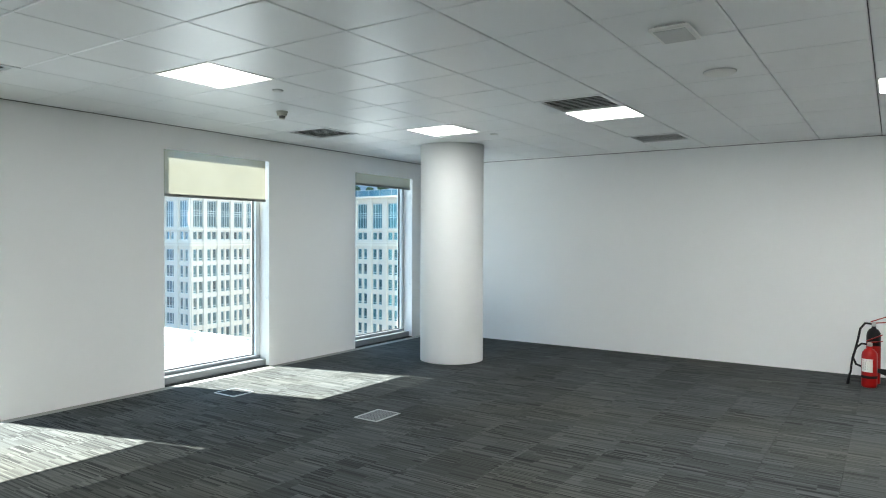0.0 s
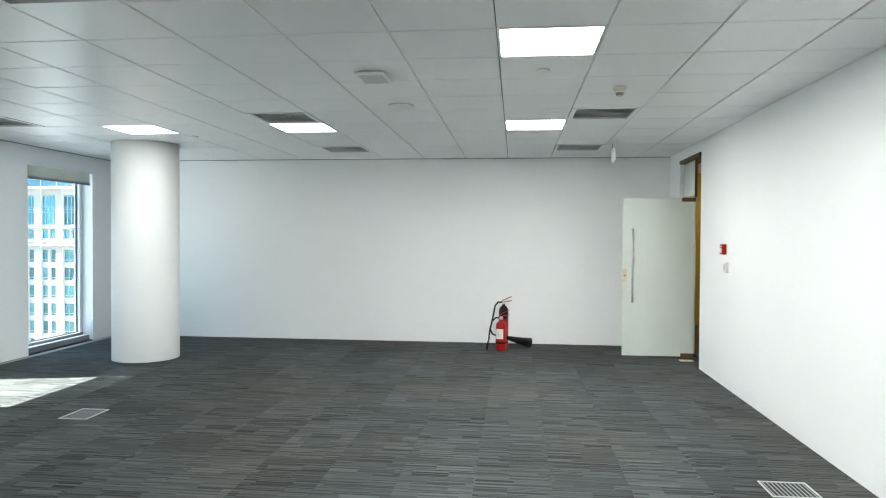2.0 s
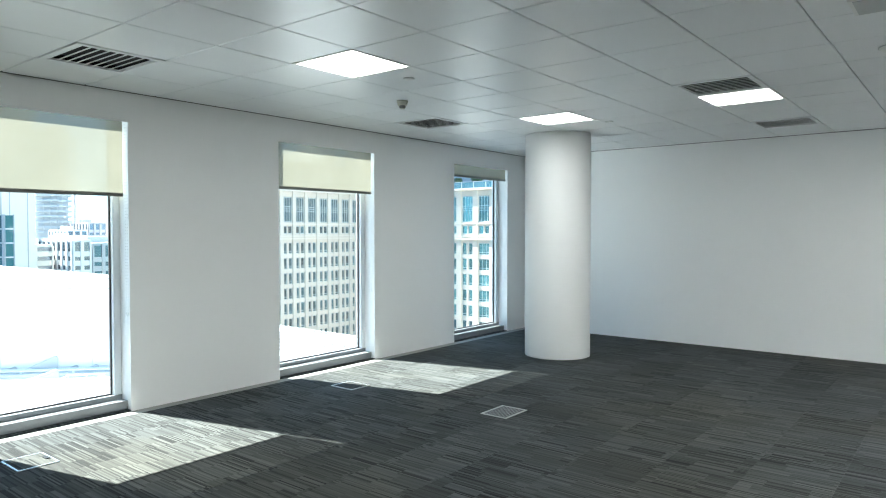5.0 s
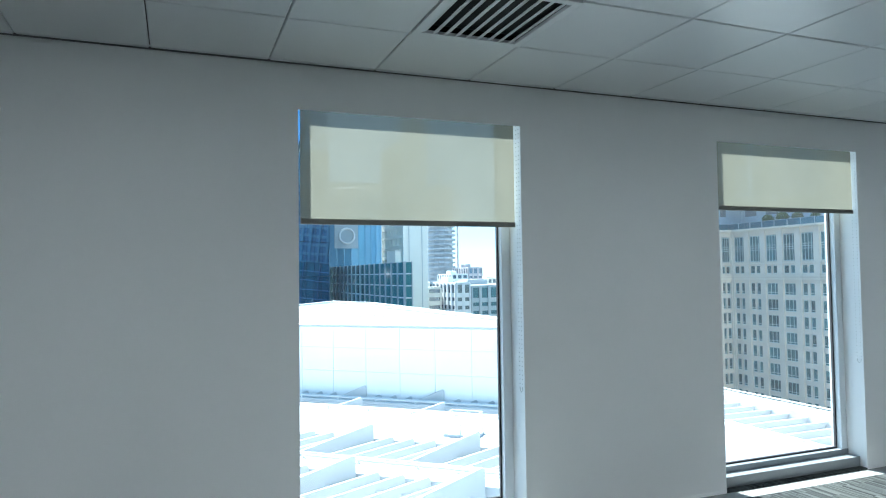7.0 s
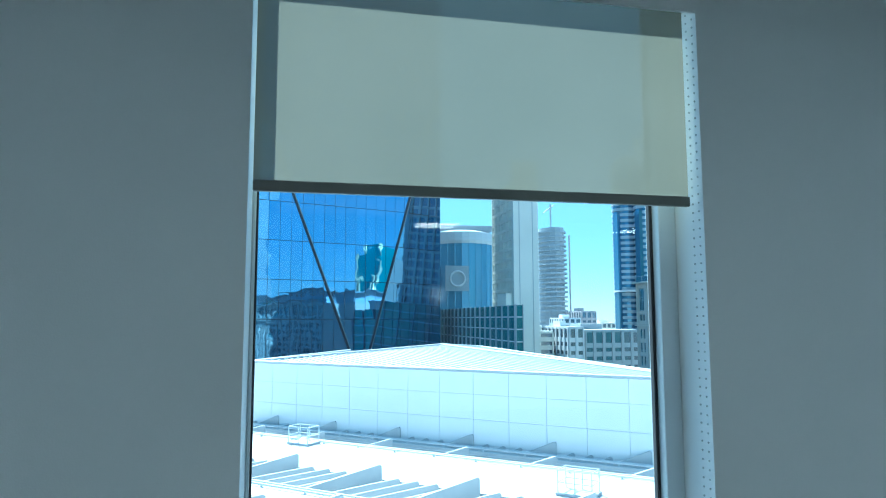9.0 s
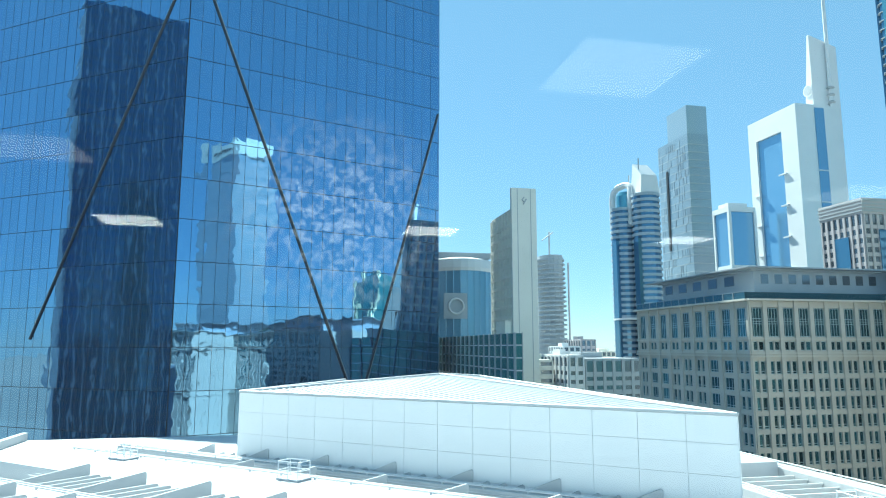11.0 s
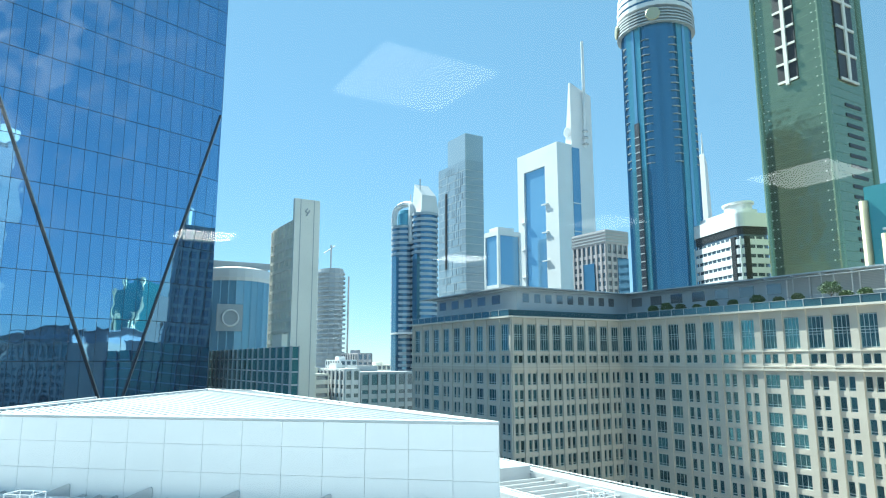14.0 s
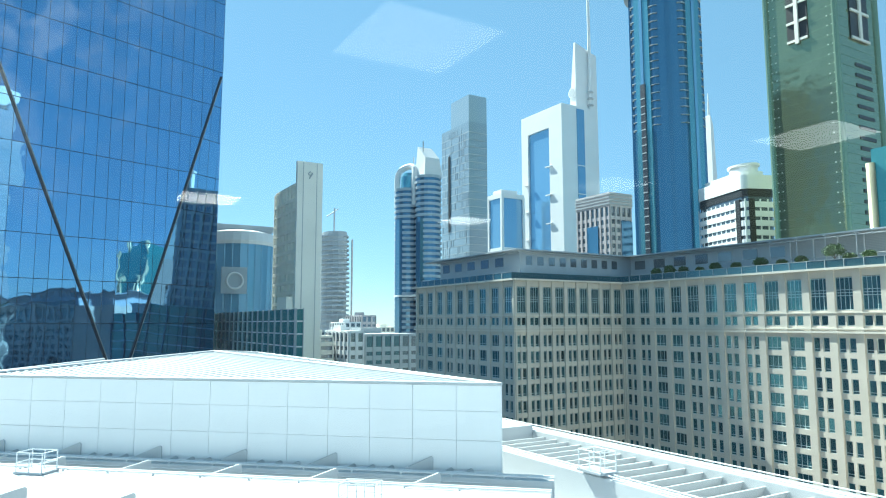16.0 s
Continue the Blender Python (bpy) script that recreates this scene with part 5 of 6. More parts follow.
glass_front("front_panes", on_front, L1, 24, True, (146.0, 162.0), 5)
glass_front("side_panes", on_side, L2, 28, False, (146.0, 132.0), 6)
for at, a, b in ((on_front, (4.4, 119.0), (57.2, -12.4)), (on_front, (fold_at(90.0), 90.0), (fold_at(-12.4), -12.4)), (on_side, (3.0, 119.0), (60.0, 4.0))):
    g = Geo()
    g.tube([at(*a, 0.35), at(*b, 0.35)], 0.42, 6)
    part("diagonal_seam", g, SEAM, tower)
    g = Geo()
    g.tube([at(a[0] + 0.55, a[1], 0.4), at(b[0] + 0.55, b[1], 0.4)], 0.12, 5)
    part("seam_edge", g, GREY_CLAD, tower, "pale edge of the seam")


def mirrored_towers():
    """Blocks of the city out of direct view, added for the mirrored fronts to show."""
    f = rect(64.0, 84.0, 66.0, 30.0)
    t = building("stone_wing", "low cream stone block with teal windows", f, 12.0, HOTEL_GLASS, category="office block")
    g = Geo()
    bands(g, f, -45, 12.0, 3.15, 1.2, 0.3)
    g.prism(rect(64.8, 83.2, 67.6, 31.6), 11.4, 12.4)
    part("floor_bands", g, STONE, t)
    g = Geo()
    uprights(g, f, [0, 3], 3.2, 1.3, 0.4, GROUND, 12.0)
    part("piers", g, STONE, t)
    f = rect(52.0, 138.0, 44.0, 30.0)
    t = building("pale_glass_tower", "pale blue glass tower with a cream crown", f, 150.0, PALE_GREY_GLASS)
    g = Geo()
    bands(g, f, -40, 140, 4.0, 0.5, 0.2)
    part("floor_lines", g, GREY_CLAD, t)
    g = Geo()
    g.prism(rect(52.6, 137.4, 45.2, 31.2), 142.0, 154.0)
    part("crown", g, BEIGE_CLAD, t)
    g = Geo()
    for i in range(9):
        g.box(12.0 + 4.0 * i, 14.4 + 4.0 * i, 137.2, 137.5, 145.0, 148.5)
    part("crown_openings", g, BLACK_BAND, t)
    f = rect(-174.0, -215.0, 66.0, 40.0)
    t = building("dark_glass_tower", "dark grey-blue glass tower with slim piers", f, 170.0, DARK_GLASS)
    g = Geo()
    uprights(g, f, [0, 1, 2, 3], 3.6, 0.6, 0.3, GROUND, 170)
    part("piers", g, GREY_CLAD, t)
    g = Geo()
    bands(g, f, -40, 170, 4.2, 1.0, 0.2)
    part("floor_bands", g, WINDOW_DARK, t)


mirrored_towers()


# ---- towers of the skyline ----
def beige_tower():
    f = rect(-234.5, 77.9, 26.0, 7.9)
    t = building("beige_slab_tower", "beige tower with a tall blank slab and gridded side", f, 50.0, GREY_GLASS)
    g = Geo()
    g.box(-235.5, -233.9, 77.0, 86.4, GROUND, 58.6)
    part("slab", g, paint("pale slab cladding", (0.80, 0.78, 0.72), 0.6, var=0.05, scale=0.1, fine=2), t, "tall plain pale slab")
    g = Geo()
    for y in (79.2, 84.2):
        g.box(-233.9, -233.8, y - 0.12, y + 0.12, GROUND, 58.4)
    part("slab_grooves", g, GREY_CLAD, t)
    g = Geo()
    g.tube([(-233.7, 81.7, 55.2), (-233.7, 80.9, 54.2), (-233.7, 81.9, 53.4), (-233.7, 82.6, 54.6), (-233.7, 81.4, 52.6)], 0.25, 6)
    part("emblem", g, GREY_CLAD, t, "curled grey emblem")
    for z in rows_of(4.0, 50.0, 3.7):
        g = Geo()
        g.box(-261.2, -235.6, 77.0, 77.9, z, z + 1.1)
        part("balcony_band", g, BEIGE_CLAD, t)
    g = Geo()
    uprights(g, rect(-236.0, 77.8, 25.0, 8), [0], 3.6, 0.9, 0.9, GROUND, 50.5)
    part("piers", g, BEIGE_CLAD, t)
    g = Geo()
    g.box(-260.8, -236, 77.4, 86, 50.0, 51.2)
    part("roof_edge", g, BEIGE_CLAD, t)


def ring_building():
    t = thing("curved_glass_block", "curved blue glass block with white crown and ring emblem", "office block")
    cx, cy = -335.0, 78.0
    f = ngon(cx, cy, 33.0, 40, 0, 0.62)
    g = Geo()
    g.prism(f, GROUND, 36.0)
    part("core", g, RING_GLASS, t)
    g = Geo()
    for i in range(40):
        p = f[i]
        g.box(p[0] - 0.2, p[0] + 0.3, p[1] - 0.25, p[1] + 0.25, GROUND, 36.0)
    part("fins", g, RING_GLASS, t)
    g = Geo()
    g.lathe([(33.5, 36.0), (34.0, 37.5), (33.0, 41.5), (26.0, 43.0)], 40, (cx, cy, 0), squash=0.62)
    part("crown", g, WHITE_CLAD, t, "white domed crown")
    g = Geo()
    for i in range(22):
        x = cx - 18 + 1.9 * i
        g.box(x, x + 0.5, cy - 14.5, cy + 14.5, 43.0, 45.6)
    part("crown_ribs", g, GREY_CLAD, t)
    p = Vector((-303.0, 72.5))
    g = Geo()
    g.box(p[0], p[0] + 1.2, p[1] - 5.5, p[1] + 5.5, 14.0, 25.5)
    part("sign_board", g, GREY_ROOF, t)
    g = Geo()
    pts = [(p[0] + 1.6, p[1] + 3.4 * math.cos(a), 19.6 + 3.4 * math.sin(a)) for a in [2 * math.pi * i / 24 for i in range(25)]]
    g.tube(pts, 0.45, 6)
    part("ring", g, WHITE_CLAD, t, "white ring emblem")


def podium_block():
    f = rect(-193.0, 64.0, 104.0, 2.2)
    t = building("green_glass_block", "low green glass office block with pale floor bands", f, 5.4, TEAL_GLASS, category="office block")
    g = Geo()
    bands(g, f, -48.6, 6.0, 3.6, 0.35, 0.3)
    part("floor_bands", g, WHITE_CLAD, t)
    g = Geo()
    uprights(g, f, [0, 1], 6.5, 0.3, 0.5, GROUND, 5.6)
    part("uprights", g, GREY_CLAD, t)
    g = Geo()
    g.box(-212, -203, 64.2, 66.0, 5.4, 9.2)
    part("roof_room", g, BEIGE_CLAD, t)


def construction_tower():
    t = thing("unfinished_tower", "unfinished grey tower with open floors and a roof crane", "tower")
    cx, cy = -505.0, 197.0
    f = ngon(cx, cy, 16.0, 16, 0.2, 0.7)
    g = Geo()
    g.prism(inset(f, 2.0), GROUND, 72.0)
    part("core", g, GREY_CLAD, t)
    for z in rows_of(-40, 74, 3.6):
        g = Geo()
        g.prism([(x + 1.2 * math.sin(z * 0.06), y) for x, y in f], z, z + 1.3)
        part("floor_slab", g, GREY_ROOF, t)
    g = Geo()
    g.tube([(cx, cy, 72), (cx, cy, 92)], 0.7, 5)
    part("crane_mast", g, GREY_CLAD, t)
    g = Geo()
    g.tube([(cx + 5, cy - 8, 84), (cx - 2, cy + 4, 92)], 0.5, 5)
    part("crane_jib", g, GREY_CLAD, t)
    g = Geo()
    g.box(cx + 12.5, cx + 13.5, cy + 9.5, cy + 10.5, GROUND, 66)
    part("hoist", g, PINK_CLAD, t)


def low_blocks():
    for (cx, cy, wx, wy, top, clad, step, nm, lab) in (
            (-251.2, 104.6, 30.0, 6.3, -2.6, WHITE_CLAD, 3.3, "white_office_block", "low white office block with dark window bands"),
            (-254.0, 112.5, 45.0, 24.0, -4.0, GREY_CLAD, 3.4, "grey_office_block", "low grey office block with slit windows"),
            (-262.0, 96.5, 18.0, 6.0, -4.5, BEIGE_CLAD, 3.3, "beige_office_block", "low beige block with balconies"),
            (-446.0, 195.7, 30.0, 11.0, 5.7, PINK_CLAD, 3.4, "tan_office_block", "tan distant block with dark windows"),
            (-430.0, 176.0, 26.0, 12.0, 1.0, WHITE_CLAD, 3.4, "white_far_block", "white distant block with window bands"),
            (-520.0, 246.0, 40.0, 20.0, -3.0, BEIGE_CLAD, 3.6, "far_flat_block", "flat distant beige block"),
            (-560.0, 300.0, 60.0, 26.0, -6.0, GREY_CLAD, 3.6, "far_grey_block", "flat distant grey block"),
            (-610.0, 268.0, 60.0, 26.0, -1.0, WHITE_CLAD, 3.6, "far_white_block", "flat distant white block")):
        f = rect(cx, cy, wx, wy)
        t = building(nm, lab, f, top, WINDOW_DARK, category="office block")
        g = Geo()
        bands(g, f, -44.0, top + 0.4, step, step * 0.55, 0.35)
        part("floor_bands", g, clad, t)
        g = Geo()
        uprights(g, f, [0, 1], 4.2, 1.2, 0.45, GROUND, top + 0.5)
        part("piers", g, clad, t)
        g = Geo()
        g.prism(inset(f, 0.3), top, top + 1.0)
        g.box(cx - wx * 0.7, cx - wx * 0.45, cy + wy * 0.3, cy + wy * 0.7, top + 1, top + 3.2)
        part("roof", g, clad, t)


def twin_tower():
    t = thing("twin_banded_tower", "pale banded twin tower with a curved white crown", "tower")
    for k, (cx, cy, r, top) in enumerate(((-306.5, 158.5, 6.0, 68.0), (-296.0, 164.8, 6.2, 74.0))):
        f = ngon(cx, cy, r, 20, 0.1)
        g = Geo()
        g.prism(f, GROUND, top)
        part("core", g, DARK_GLASS, t)
        for z in rows_of(-40, top + 2, 2.75):
            g = Geo()
            g.prism(ngon(cx, cy, r + 0.5, 20, 0.1), z, z + 1.35)
            part("floor_band", g, GREY_PANEL, t)
    for (cx, cy) in ((-304.5, 153.6), (-294.0, 159.6)):
        g = Geo()
        g.box(cx - 2.2, cx + 2.2, cy - 1.6, cy + 4, -40, 52.0)
        part("glass_bay", g, DARK_GLASS, t)
    for z0, z1 in ((14.0, 20.0), (-12, -7)):
        g = Geo()
        g.prism(ngon(-301.2, 161.8, 12.8, 24, 0.5, 0.9), z0, z0 + 0.8)
        part("belt", g, WHITE_CLAD, t)
    g = Geo()
    pts = []
    for i in range(13):
        a = math.pi * i / 12
        pts.append((-306.0 - 5.6 * math.cos(a), 155.5 + 1.5 * math.sin(a) + 2 * (1 - math.cos(a)), 74.0 + 6.5 * math.sin(a) ** 0.5))
    g.tube([(pts[0][0], pts[0][1], 60)] + pts + [(pts[-1][0], pts[-1][1], 60)], 1.6, 8)
    part("crown_arch", g, WHITE_CLAD, t, "white arched crown")
    g = Geo()
    g.lathe([(4.2, 66.0), (4.2, 75.0), (3.0, 77.0)], 20, (-306.0, 159.5, 0))
    part("crown_drum", g, CYAN_GLASS, t)
    g = Geo()
    g.hexa([(-301, 160, 74), (-291, 160, 74), (-291, 170, 74), (-301, 170, 74), (-300, 161, 90), (-292, 161, 83), (-292, 169, 83), (-300, 169, 90)])
    part("crown_wedge", g, WHITE_CLAD, t)
    for x, z in ((-306, 86), (-296, 92)):
        g = Geo()
        g.tube([(x, 162, 76), (x, 162, z)], 0.3, 5)
        part("mast", g, GREY_CLAD, t)


def grey_tower():
    f = rect(-283.9, 181.5, 26.8, 10.9)
    t = building("grey_glass_tower", "grey patterned glass tower with a stepped top", f, 102.2, GREY_GLASS)
    g = Geo()
    g.prism(rect(-284.0, 181.6, 17.2, 10.8), 102.2, 116.2)
    part("upper_step", g, GREY_GLASS, t)
    g = Geo()
    bands(g, f, -40, 102, 3.8, 0.25, 0.15)
    part("floor_lines", g, GREY_CLAD, t)
    rr = random.Random(12)
    fr = Geo()
    for z in rows_of(-40, 101, 3.8):
        for i in range(13):
            if rr.random() < 0.5:
                x = -284.6 - 2.05 * i
                fr.box(x - rr.uniform(0.6, 1.9), x, 181.4, 181.55, z + 0.3, z + 3.7)
    tagged(part("pale_panels", fr, PALE_GREY_GLASS, t), kind="stuff")
    g = Geo()
    g.box(-303.6, -302.0, 181.1, 181.6, 48, 88)
    part("dark_slot", g, BLACK_BAND, t)


def small_blue():
    f = rect(-331.6, 235.6, 13.7, 15.8)
    t = building("blue_glass_block", "small blue glass tower with white frame", f, 76.0, BLUE_GLASS)
    g = Geo()
    for x, y in f:
        g.box(x - 0.8, x + 0.8, y - 0.8, y + 0.8, GROUND, 77)
    g.box(-346, -331, 234.9, 252, 76, 78.8)
    g.box(-343, -334, 237, 249, 78.8, 81.5)
    g.prism(rect(-331.0, 235.0, 15.0, 17.0), 44.0, 46.0)
    part("white_frame", g, WHITE_CLAD, t)


def white_frame_tower():
    f = rect(-309.2, 264.8, 38.4, 27.0)
    t = building("white_framed_tower", "white framed tower with blue glass fronts", f, 130.0, BLUE_GLASS)
    g = Geo()
    g.box(-348.1, -341.5, 263.6, 292, GROUND, 132.7)
    g.box(-320.5, -308.6, 263.6, 292, GROUND, 132.7)
    part("side_frames", g, WHITE_CLAD, t)
    g = Geo()
    g.box(-341.5, -320.5, 263.6, 292, 120.5, 132.7)
    part("top_frame", g, WHITE_CLAD, t)
    g = Geo()
    g.box(-308.7, -308.3, 275.5, 281.5, -20, 131)
    part("side_glass", g, BLUE_GLASS, t)
    g = Geo()
    for z in rows_of(8, 116, 17.5):
        g.box(-323.5, -318.0, 262.4, 263.6, z, z + 0.7)
        g.box(-344.5, -340.0, 262.4, 263.6, z - 8, z - 7.3)
        g.box(-308.4, -307.9, 275.3, 281.7, z, z + 0.5)
    part("brackets", g, WHITE_CLAD, t)
    g = Geo()
    bands(g, rect(-308.4, 264.9, 11.6, 10.0), -20, 42, 4.0, 1.6, 0.2)
    part("low_bands", g, BLACK_BAND, t)
    fin = thing("fin_tower", "white sail-shaped tower top with a spire", "tower")
    g = Geo()
    g.hexa([(-343, 297.6, GROUND), (-332.9, 297.6, GROUND), (-332.9, 316.3, GROUND), (-343, 316.3, GROUND),
            (-343, 297.6, 128), (-332.9, 297.6, 128), (-332.9, 316.3, 128), (-343, 316.3, 128)])
    g.hexa([(-341, 297.6, 128), (-332.9, 297.6, 128), (-332.9, 316.3, 128), (-341, 316.3, 128),
            (-334.2, 297.6, 187), (-332.9, 297.6, 187), (-332.9, 316.3, 181.0), (-334.2, 316.3, 181.0)])
    part("body", g, WHITE_CLAD, fin)
    g = Geo()
    g.tube([(-336.2, 297.7, 153), (-336.2, 297.0, 153)], 3.6, 24)
    ring = part("round_rim", g, WHITE_CLAD, fin)
    g = Geo()
    g.tube([(-336.2, 297.1, 153), (-336.2, 296.9, 153)], 2.9, 24)
    part("round_opening", g, GREY_CLAD, ring)
    g = Geo()
    g.tube([(-331.6, 309, 135), (-331.6, 309, 139), (-331.6, 309, 160), (-331.6, 309, 219)], [0.3, 1.2, 1.2, 0.9], 8)
    spire = part("spire", g, WHITE_CLAD, fin)
    for z in (145, 149.5, 154):
        g = Geo()
        g.lathe([(1.3, -0.9), (2.3, 0), (1.3, 0.9)], 12, (-331.6, 309, z))
        part("collar", g, GREY_CLAD, spire)


def brown_block():
    f = rect(-220.0, 213.3, 21.0, 12.9)
    t = building("banded_stone_tower", "pinkish stone tower with dark window grid", f, 52.0, WINDOW_DARK)
    g = Geo()
    bands(g, f, -40, 52, 3.6, 1.5, 0.35)
    g.prism(rect(-219.6, 212.9, 21.8, 13.7), 52.0, 58.3)
    part("floor_bands", g, PINK_CLAD, t)
    for i in range(4):
        g = Geo()
        g.prism(rect(-219.3, 212.6, 22.4, 14.3), 53.0 + 1.4 * i, 53.5 + 1.4 * i)
        part("cornice_line", g, GREY_CLAD, t)
    g = Geo()
    uprights(g, f, [0, 1], 3.0, 1.1, 0.45, GROUND, 52)
    part("piers", g, PINK_CLAD, t)
    g = Geo()
    g.box(-234.0, -227.0, 212.6, 213.4, -10, 44)
    g.box(-219.7, -219.2, 219.5, 226, -10, 46)
    part("dark_bay", g, DARK_GLASS, t)


def blue_tower():
    t = thing("tall_blue_tower", "very tall blue glass tower with white banded crown", "tower")
    cx, cy = -233.0, 268.0
    f = ngon(cx, cy, 17.5, 8, math.pi / 8)
    g = Geo()
    g.prism(f, GROUND, 172.0)
    part("core", g, DARK_GLASS, t)
    for i in range(8):
        a, b = Vector(f[i]), Vector(f[(i + 1) % 8])
        m = (a + b) / 2
        u = (b - a).normalized()
        n = Vector((u[1], -u[0]))
        g = Geo()
        g.obox(m, u, n, -4.6, 4.6, 0.0, 0.9, GROUND, 168.0)
        part("glass_bay", g, CYAN_GLASS if i % 2 else DARK_GLASS, t)
        g = Geo()
        g.obox(m, u, n, -0.9, 0.9, 0.9, 1.3, GROUND, 172.0)
        part("vertical_strip", g, BLUE_GLASS if i % 2 else DARK_GLASS, t)
        if i == 5:
            g = Geo()
            g.obox(m, u, n, -1.5, 1.5, 1.3, 1.36, -30, 118)
            ladder = part("dark_strip", g, SEAM, t)
            g = Geo()
            for z in rows_of(-30, 118, 3.9):
                g.obox(m, u, n, -1.4, 1.4, 1.36, 1.5, z, z + 0.5)
            tagged(part("strip_bars", g, GREY_CLAD, ladder), kind="stuff")
    for z in rows_of(96, 166, 4.0):
        g = Geo()
        g.prism(ngon(cx, cy, 18.35, 8, math.pi / 8), z, z + 0.25)
        part("floor_ledge", g, GREY_CLAD, t)
    for i, z in enumerate(rows_of(168, 176, 1.6)):
        g = Geo()
        g.prism(ngon(cx, cy, 19.6, 24), z, z + 0.8)
        part("crown_ring", g, GREY_CLAD, t)
    for i in range(14):
        z = 177 + 3.6 * i
        r = 19.2 * (1 - (i / 15.0) ** 2.0)
        g = Geo()
        g.prism(ngon(cx, cy, r, 24), z, z + 2.2)
        part("crown_band", g, WHITE_CLAD, t)
        g = Geo()
        g.prism(ngon(cx, cy, r - 0.5, 24), z + 2.2, z + 3.6)
        part("crown_glazing", g, DARK_GLASS, t)
    for a in (-0.9, -2.2):
        g = Geo()
        g.lathe([(3.2, -0.5), (3.6, 0.0), (3.2, 0.5)], 20)
        part("medallion", g, GOLD, t, at=pose(cx + 19.9 * math.cos(a), cy + 19.9 * math.sin(a), 172, 90, 0, math.degrees(a) + 90))


def needle_tower():
    t = thing("needle_tower", "slim white tower tip with a needle spire", "tower")
    g = Geo()
    g.hexa([(-440, 556, GROUND), (-426, 556, GROUND), (-426, 570, GROUND), (-440, 570, GROUND), (-434.5, 559, 205), (-429, 559, 205), (-429, 563, 195), (-434.5, 563, 195)])
    part("body", g, WHITE_CLAD, t)
    g = Geo()
    g.tube([(-432, 561, 195), (-432, 561, 228)], [1.6, 0.3], 8)
    part("spire", g, WHITE_CLAD, t)
    g = Geo()
    g.box(-441, -425, 555, 571, 60, 118)
    part("lower_body", g, WHITE_CLAD, t)


def band_block():
    f = rect(0, 0, 34.0, 14.0)
    t = thing("white_banded_block", "white office block with black window bands", "tower", pose(-178.5, 248.2, 0, 0, 0, -20))

    def rounded(x, y, wx, wy, r):
        c = [(x - wx + r, y + r, 180), (x - r, y + r, 270), (x - r, y + wy - r, 0), (x - wx + r, y + wy - r, 90)]
        return [(cx + r * math.cos(radians(w + 18 * i)), cy + r * math.sin(radians(w + 18 * i))) for cx, cy, w in c for i in range(6)]

    g = Geo()
    g.prism(rounded(0, 0, 34, 14, 2.4), GROUND, 60)
    part("core", g, WINDOW_DARK, t)
    for z in rows_of(-41.2, 53, 3.9):
        g = Geo()
        g.prism(rounded(0.5, -0.5, 35, 15, 2.8), z, z + 2.4)
        part("floor_band", g, WHITE_CLAD, t)
    g = Geo()
    uprights(g, f, [0, 1], 3.4, 0.6, 0.2, GROUND, 52)
    tagged(part("piers", g, WHITE_CLAD, t), kind="stuff")
    g = Geo()
    g.prism(rounded(0.3, -0.3, 34.6, 14.6, 2.6), 53.0, 56.2)
    part("black_band", g, BLACK_BAND, t)
    for q in ((-5.4, -2.6, -0.75, 0.4), (0.3, 0.75, 1.5, 4.0)):
        g = Geo()
        g.box(*q, -30, 52)
        part("dark_bay", g, BLACK_BAND, t)
    g = Geo()
    g.prism(rounded(0.7, -0.7, 35.4, 15.4, 3.0), 56.2, 62.0)
    part("parapet", g, WHITE_CLAD, t)
    g = Geo()
    g.prism(rounded(-2, 1, 30, 11, 3.0), 62.0, 64.2)
    part("upper_step", g, WHITE_CLAD, t)
    g = Geo()
    g.lathe([(7.0, 64.2), (7.0, 67.0), (8.0, 67.1), (8.0, 67.9)], 28, (-10, 7, 0), squash=0.7)
    part("roof_drum", g, WHITE_CLAD, t)


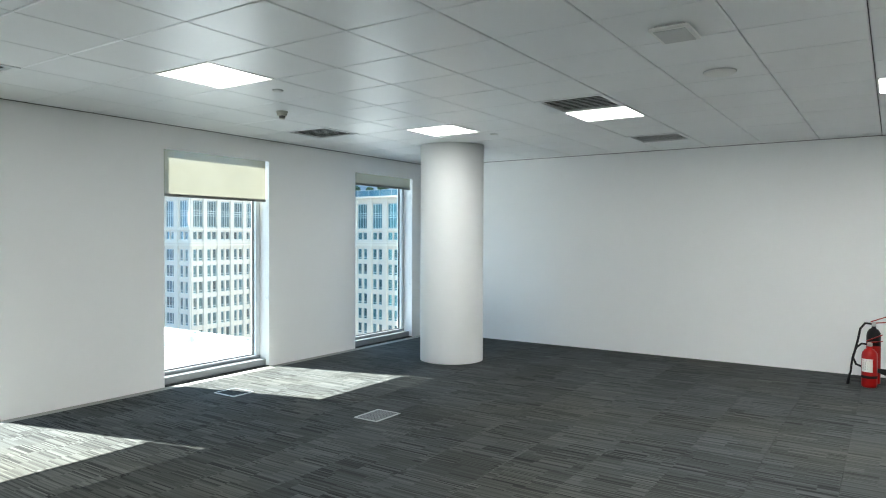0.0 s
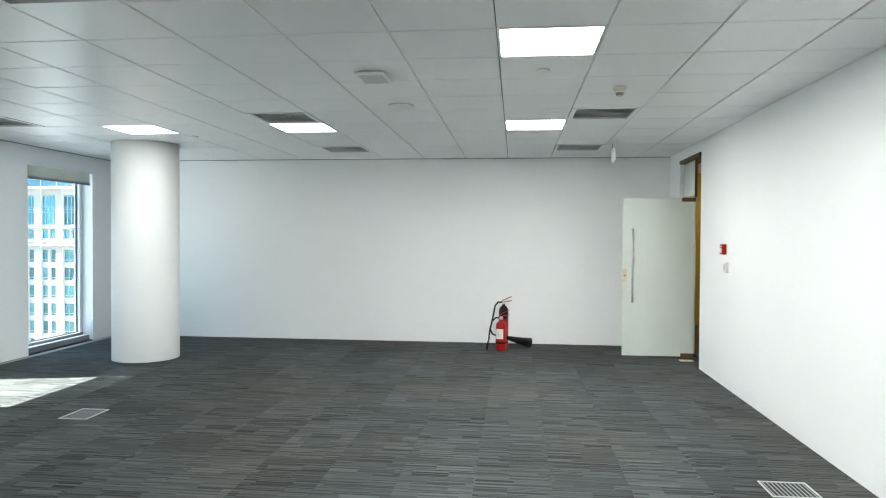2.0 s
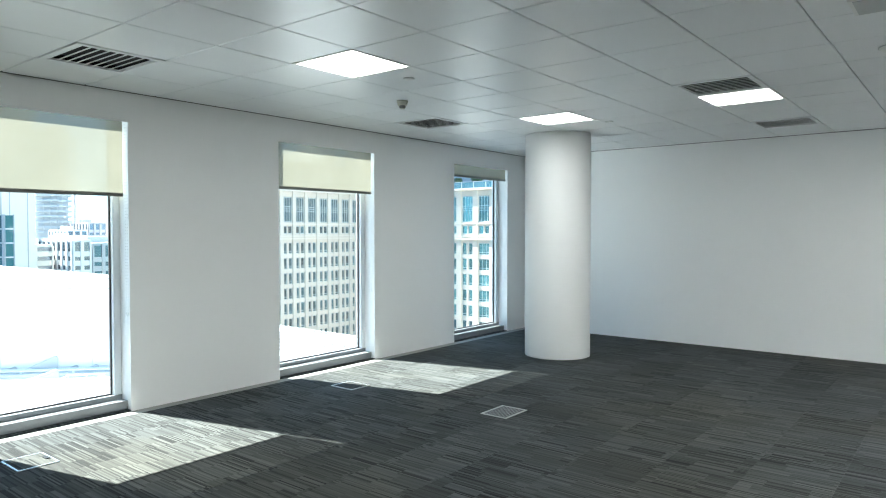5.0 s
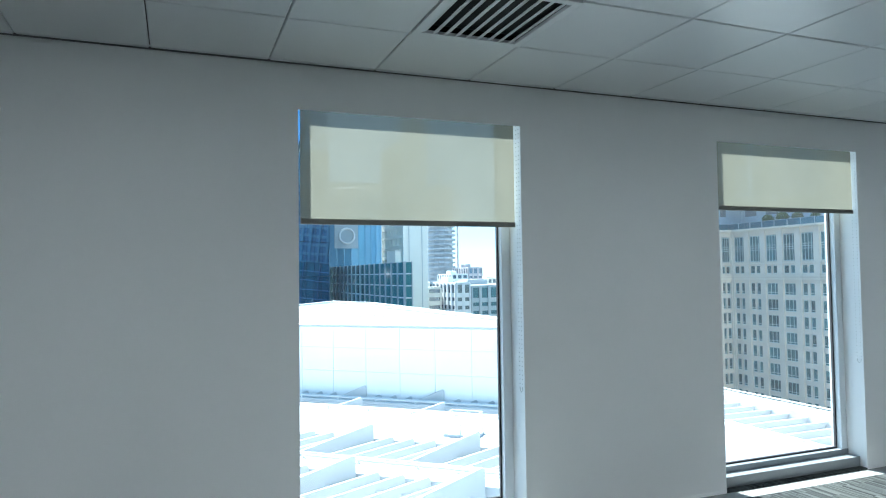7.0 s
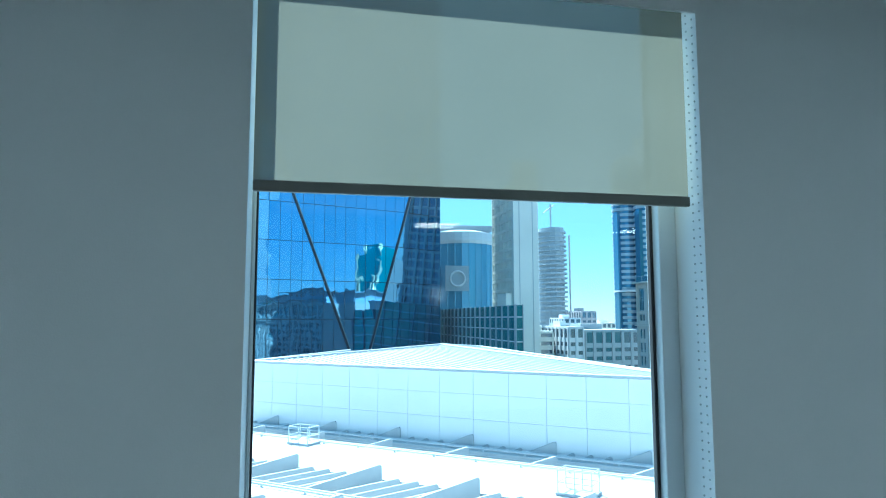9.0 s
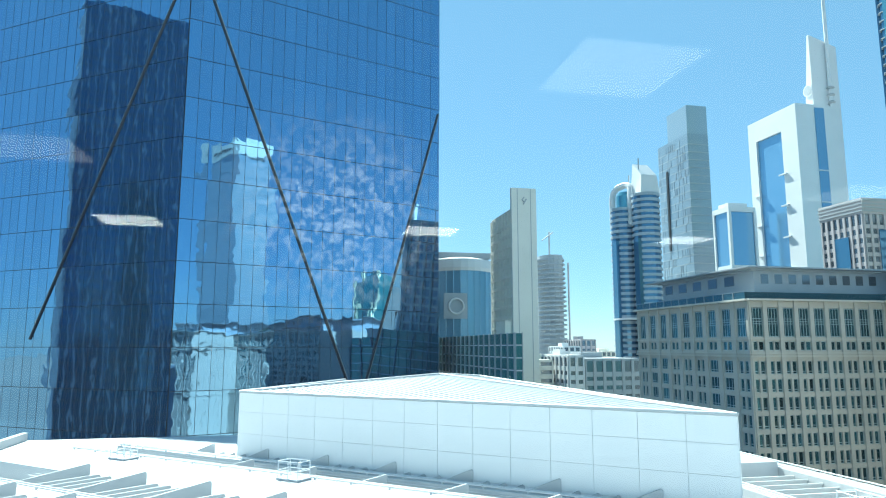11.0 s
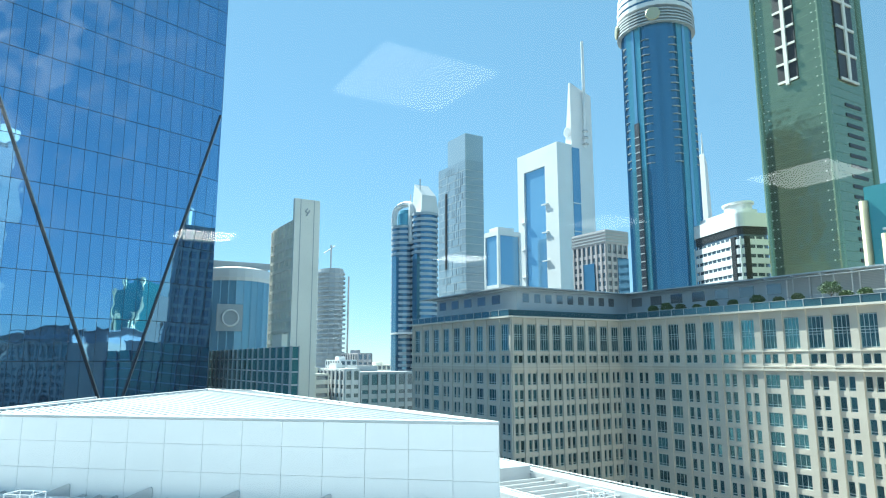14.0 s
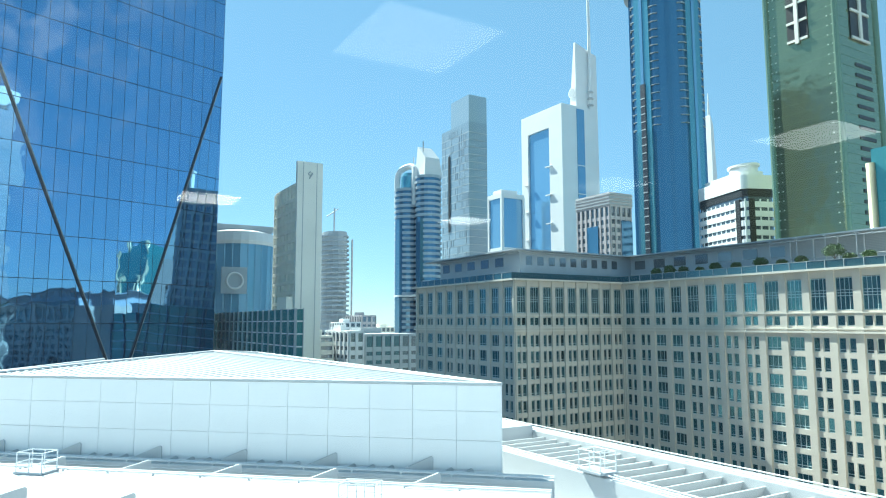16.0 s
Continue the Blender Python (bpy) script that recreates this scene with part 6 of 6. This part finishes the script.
def green_tower():
    f = rect(-133.7, 240.6, 26.2, 27.8)
    t = building("green_tower", "tall olive green tower with ladder-like balcony shafts", f, 175.0, GREEN_GLASS)
    g = Geo()
    bands(g, f, -40, 174, 3.6, 0.14, 0.03)
    part("floor_lines", g, GREEN_SEAM, t)
    for k, x in enumerate((-158.6, -156.8, -136.6, -134.8)):
        g = Geo()
        for z in rows_of(-30, 172, 3.6):
            g.box(x - 0.22, x + 0.22, 240.52, 240.62, z + 1.0, z + 1.35)
        part("window_strip", g, BEIGE_CLAD, t)
    for (x0, x1) in ((-151.5, -143.5),):
        g = Geo()
        g.box(x0, x1, 240.3, 240.75, 106, 175)
        part("shaft", g, BLACK_BAND, t)
        for z in rows_of(106, 174, 7.2):
            g = Geo()
            g.box(x0, x1, 239.8, 240.3, z, z + 0.9)
            part("rung", g, BEIGE_CLAD, t)
        g = Geo()
        g.box((x0 + x1) / 2 - 0.7, (x0 + x1) / 2 + 0.7, 239.6, 240.3, 105, 175)
        part("mast_strip", g, BEIGE_CLAD, t)
    g = Geo()
    g.box(-133.75, -133.3, 250, 262, 104, 175)
    part("shaft", g, BLACK_BAND, t)
    g = Geo()
    g.box(-133.3, -132.7, 255.3, 256.9, 104, 175)
    part("mast_strip", g, BEIGE_CLAD, t)
    for z in rows_of(104, 174, 10.5):
        g = Geo()
        g.box(-133.3, -132.8, 250, 262, z, z + 1.0)
        part("rung", g, BEIGE_CLAD, t)
    for z in rows_of(20, 100, 3.9):
        g = Geo()
        g.box(-133.75, -133.45, 252, 262.5, z, z + 1.3)
        part("window_band", g, BLACK_BAND, t)
    g = Geo()
    for x, y in ((-133.7, 240.6), (-159.9, 240.6), (-133.7, 268.4)):
        g.tube([(x, y, GROUND), (x, y, 175)], 1.1, 8)
    part("corner_posts", g, GREEN_GLASS, t)


def teal_block():
    f = rect(-76.3, 179.1, 18.1, 32.4)
    t = building("teal_glass_block", "teal glass block with gold corner columns", f, 44.6, TEAL_GLASS, category="office block")
    g = Geo()
    bands(g, f, -40, 44, 3.8, 0.12, 0.03)
    part("floor_lines", g, TEAL_GLASS, t)
    for x, y, z in ((-76.3, 179.1, 46.0), (-79.4, 178.7, 31.0), (-94.6, 178.9, 41.0), (-90.0, 178.6, 32.0), (-76.0, 211.5, 45.0), (-76.0, 190.0, 31.0)):
        c = part("gold_column", (lambda q: (q.lathe([(1.05, GROUND), (1.05, z)], 16, (x, y, 0)), q)[1])(Geo()), GOLD, t, smooth=True)
    g = Geo()
    g.box(-90, -78, 185, 205, 44.6, 50.5)
    part("roof_block", g, TEAL_GLASS, t)
    for x, y in ((-90, 185), (-78, 185), (-78, 205)):
        g = Geo()
        g.lathe([(0.9, 44.0), (0.9, 51.6)], 14, (x, y, 0))
        part("gold_column", g, GOLD, t, smooth=True)


beige_tower()
ring_building()
podium_block()
construction_tower()
low_blocks()
twin_tower()
grey_tower()
small_blue()
white_frame_tower()
brown_block()
blue_tower()
needle_tower()
band_block()
green_tower()
teal_block()

# ---- carpet tiles ----
TS = 0.5
tile = Geo()
e, s = 0.0008, 0.0002
tile.hexa([(s, s, -0.0119), (TS - s, s, -0.0119), (TS - s, TS - s, -0.0119), (s, TS - s, -0.0119),
           (s + e, s + e, 0), (TS - s - e, s + e, 0), (TS - s - e, TS - s - e, 0), (s + e, TS - s - e, 0)])
tile_mesh = tile.mesh("carpet_tile", CARPET)
rest = Geo()
for i in range(-1, 17):
    for j in range(28):
        x, y = X1 - TS * (i + 1), Y1 - TS * (j + 1)
        if i >= 0 and x >= X0 and j <= 14:
            part("carpet_tile", tile_mesh, None, floor, at=pose(x, y, 0))
        else:
            a, b, c, d = max(x, X0 if j != 99 else XG), min(x + TS, X1), max(y, Y0), y + TS
            if b - a > 0.01 and d - c > 0.01:
                rest.box(a + s, b - s, c + s, d - s, -0.0119, 0)
for a, b in OPENINGS:
    rest.box(XG + 0.02, X0, a, b, -0.0119, 0.0)
rest.box(X1, X1 + 0.22, DOOR_Y0, DOOR_Y1, -0.0119, 0.0)
tagged(part("carpet_rest", rest, CARPET, floor), kind="stuff")
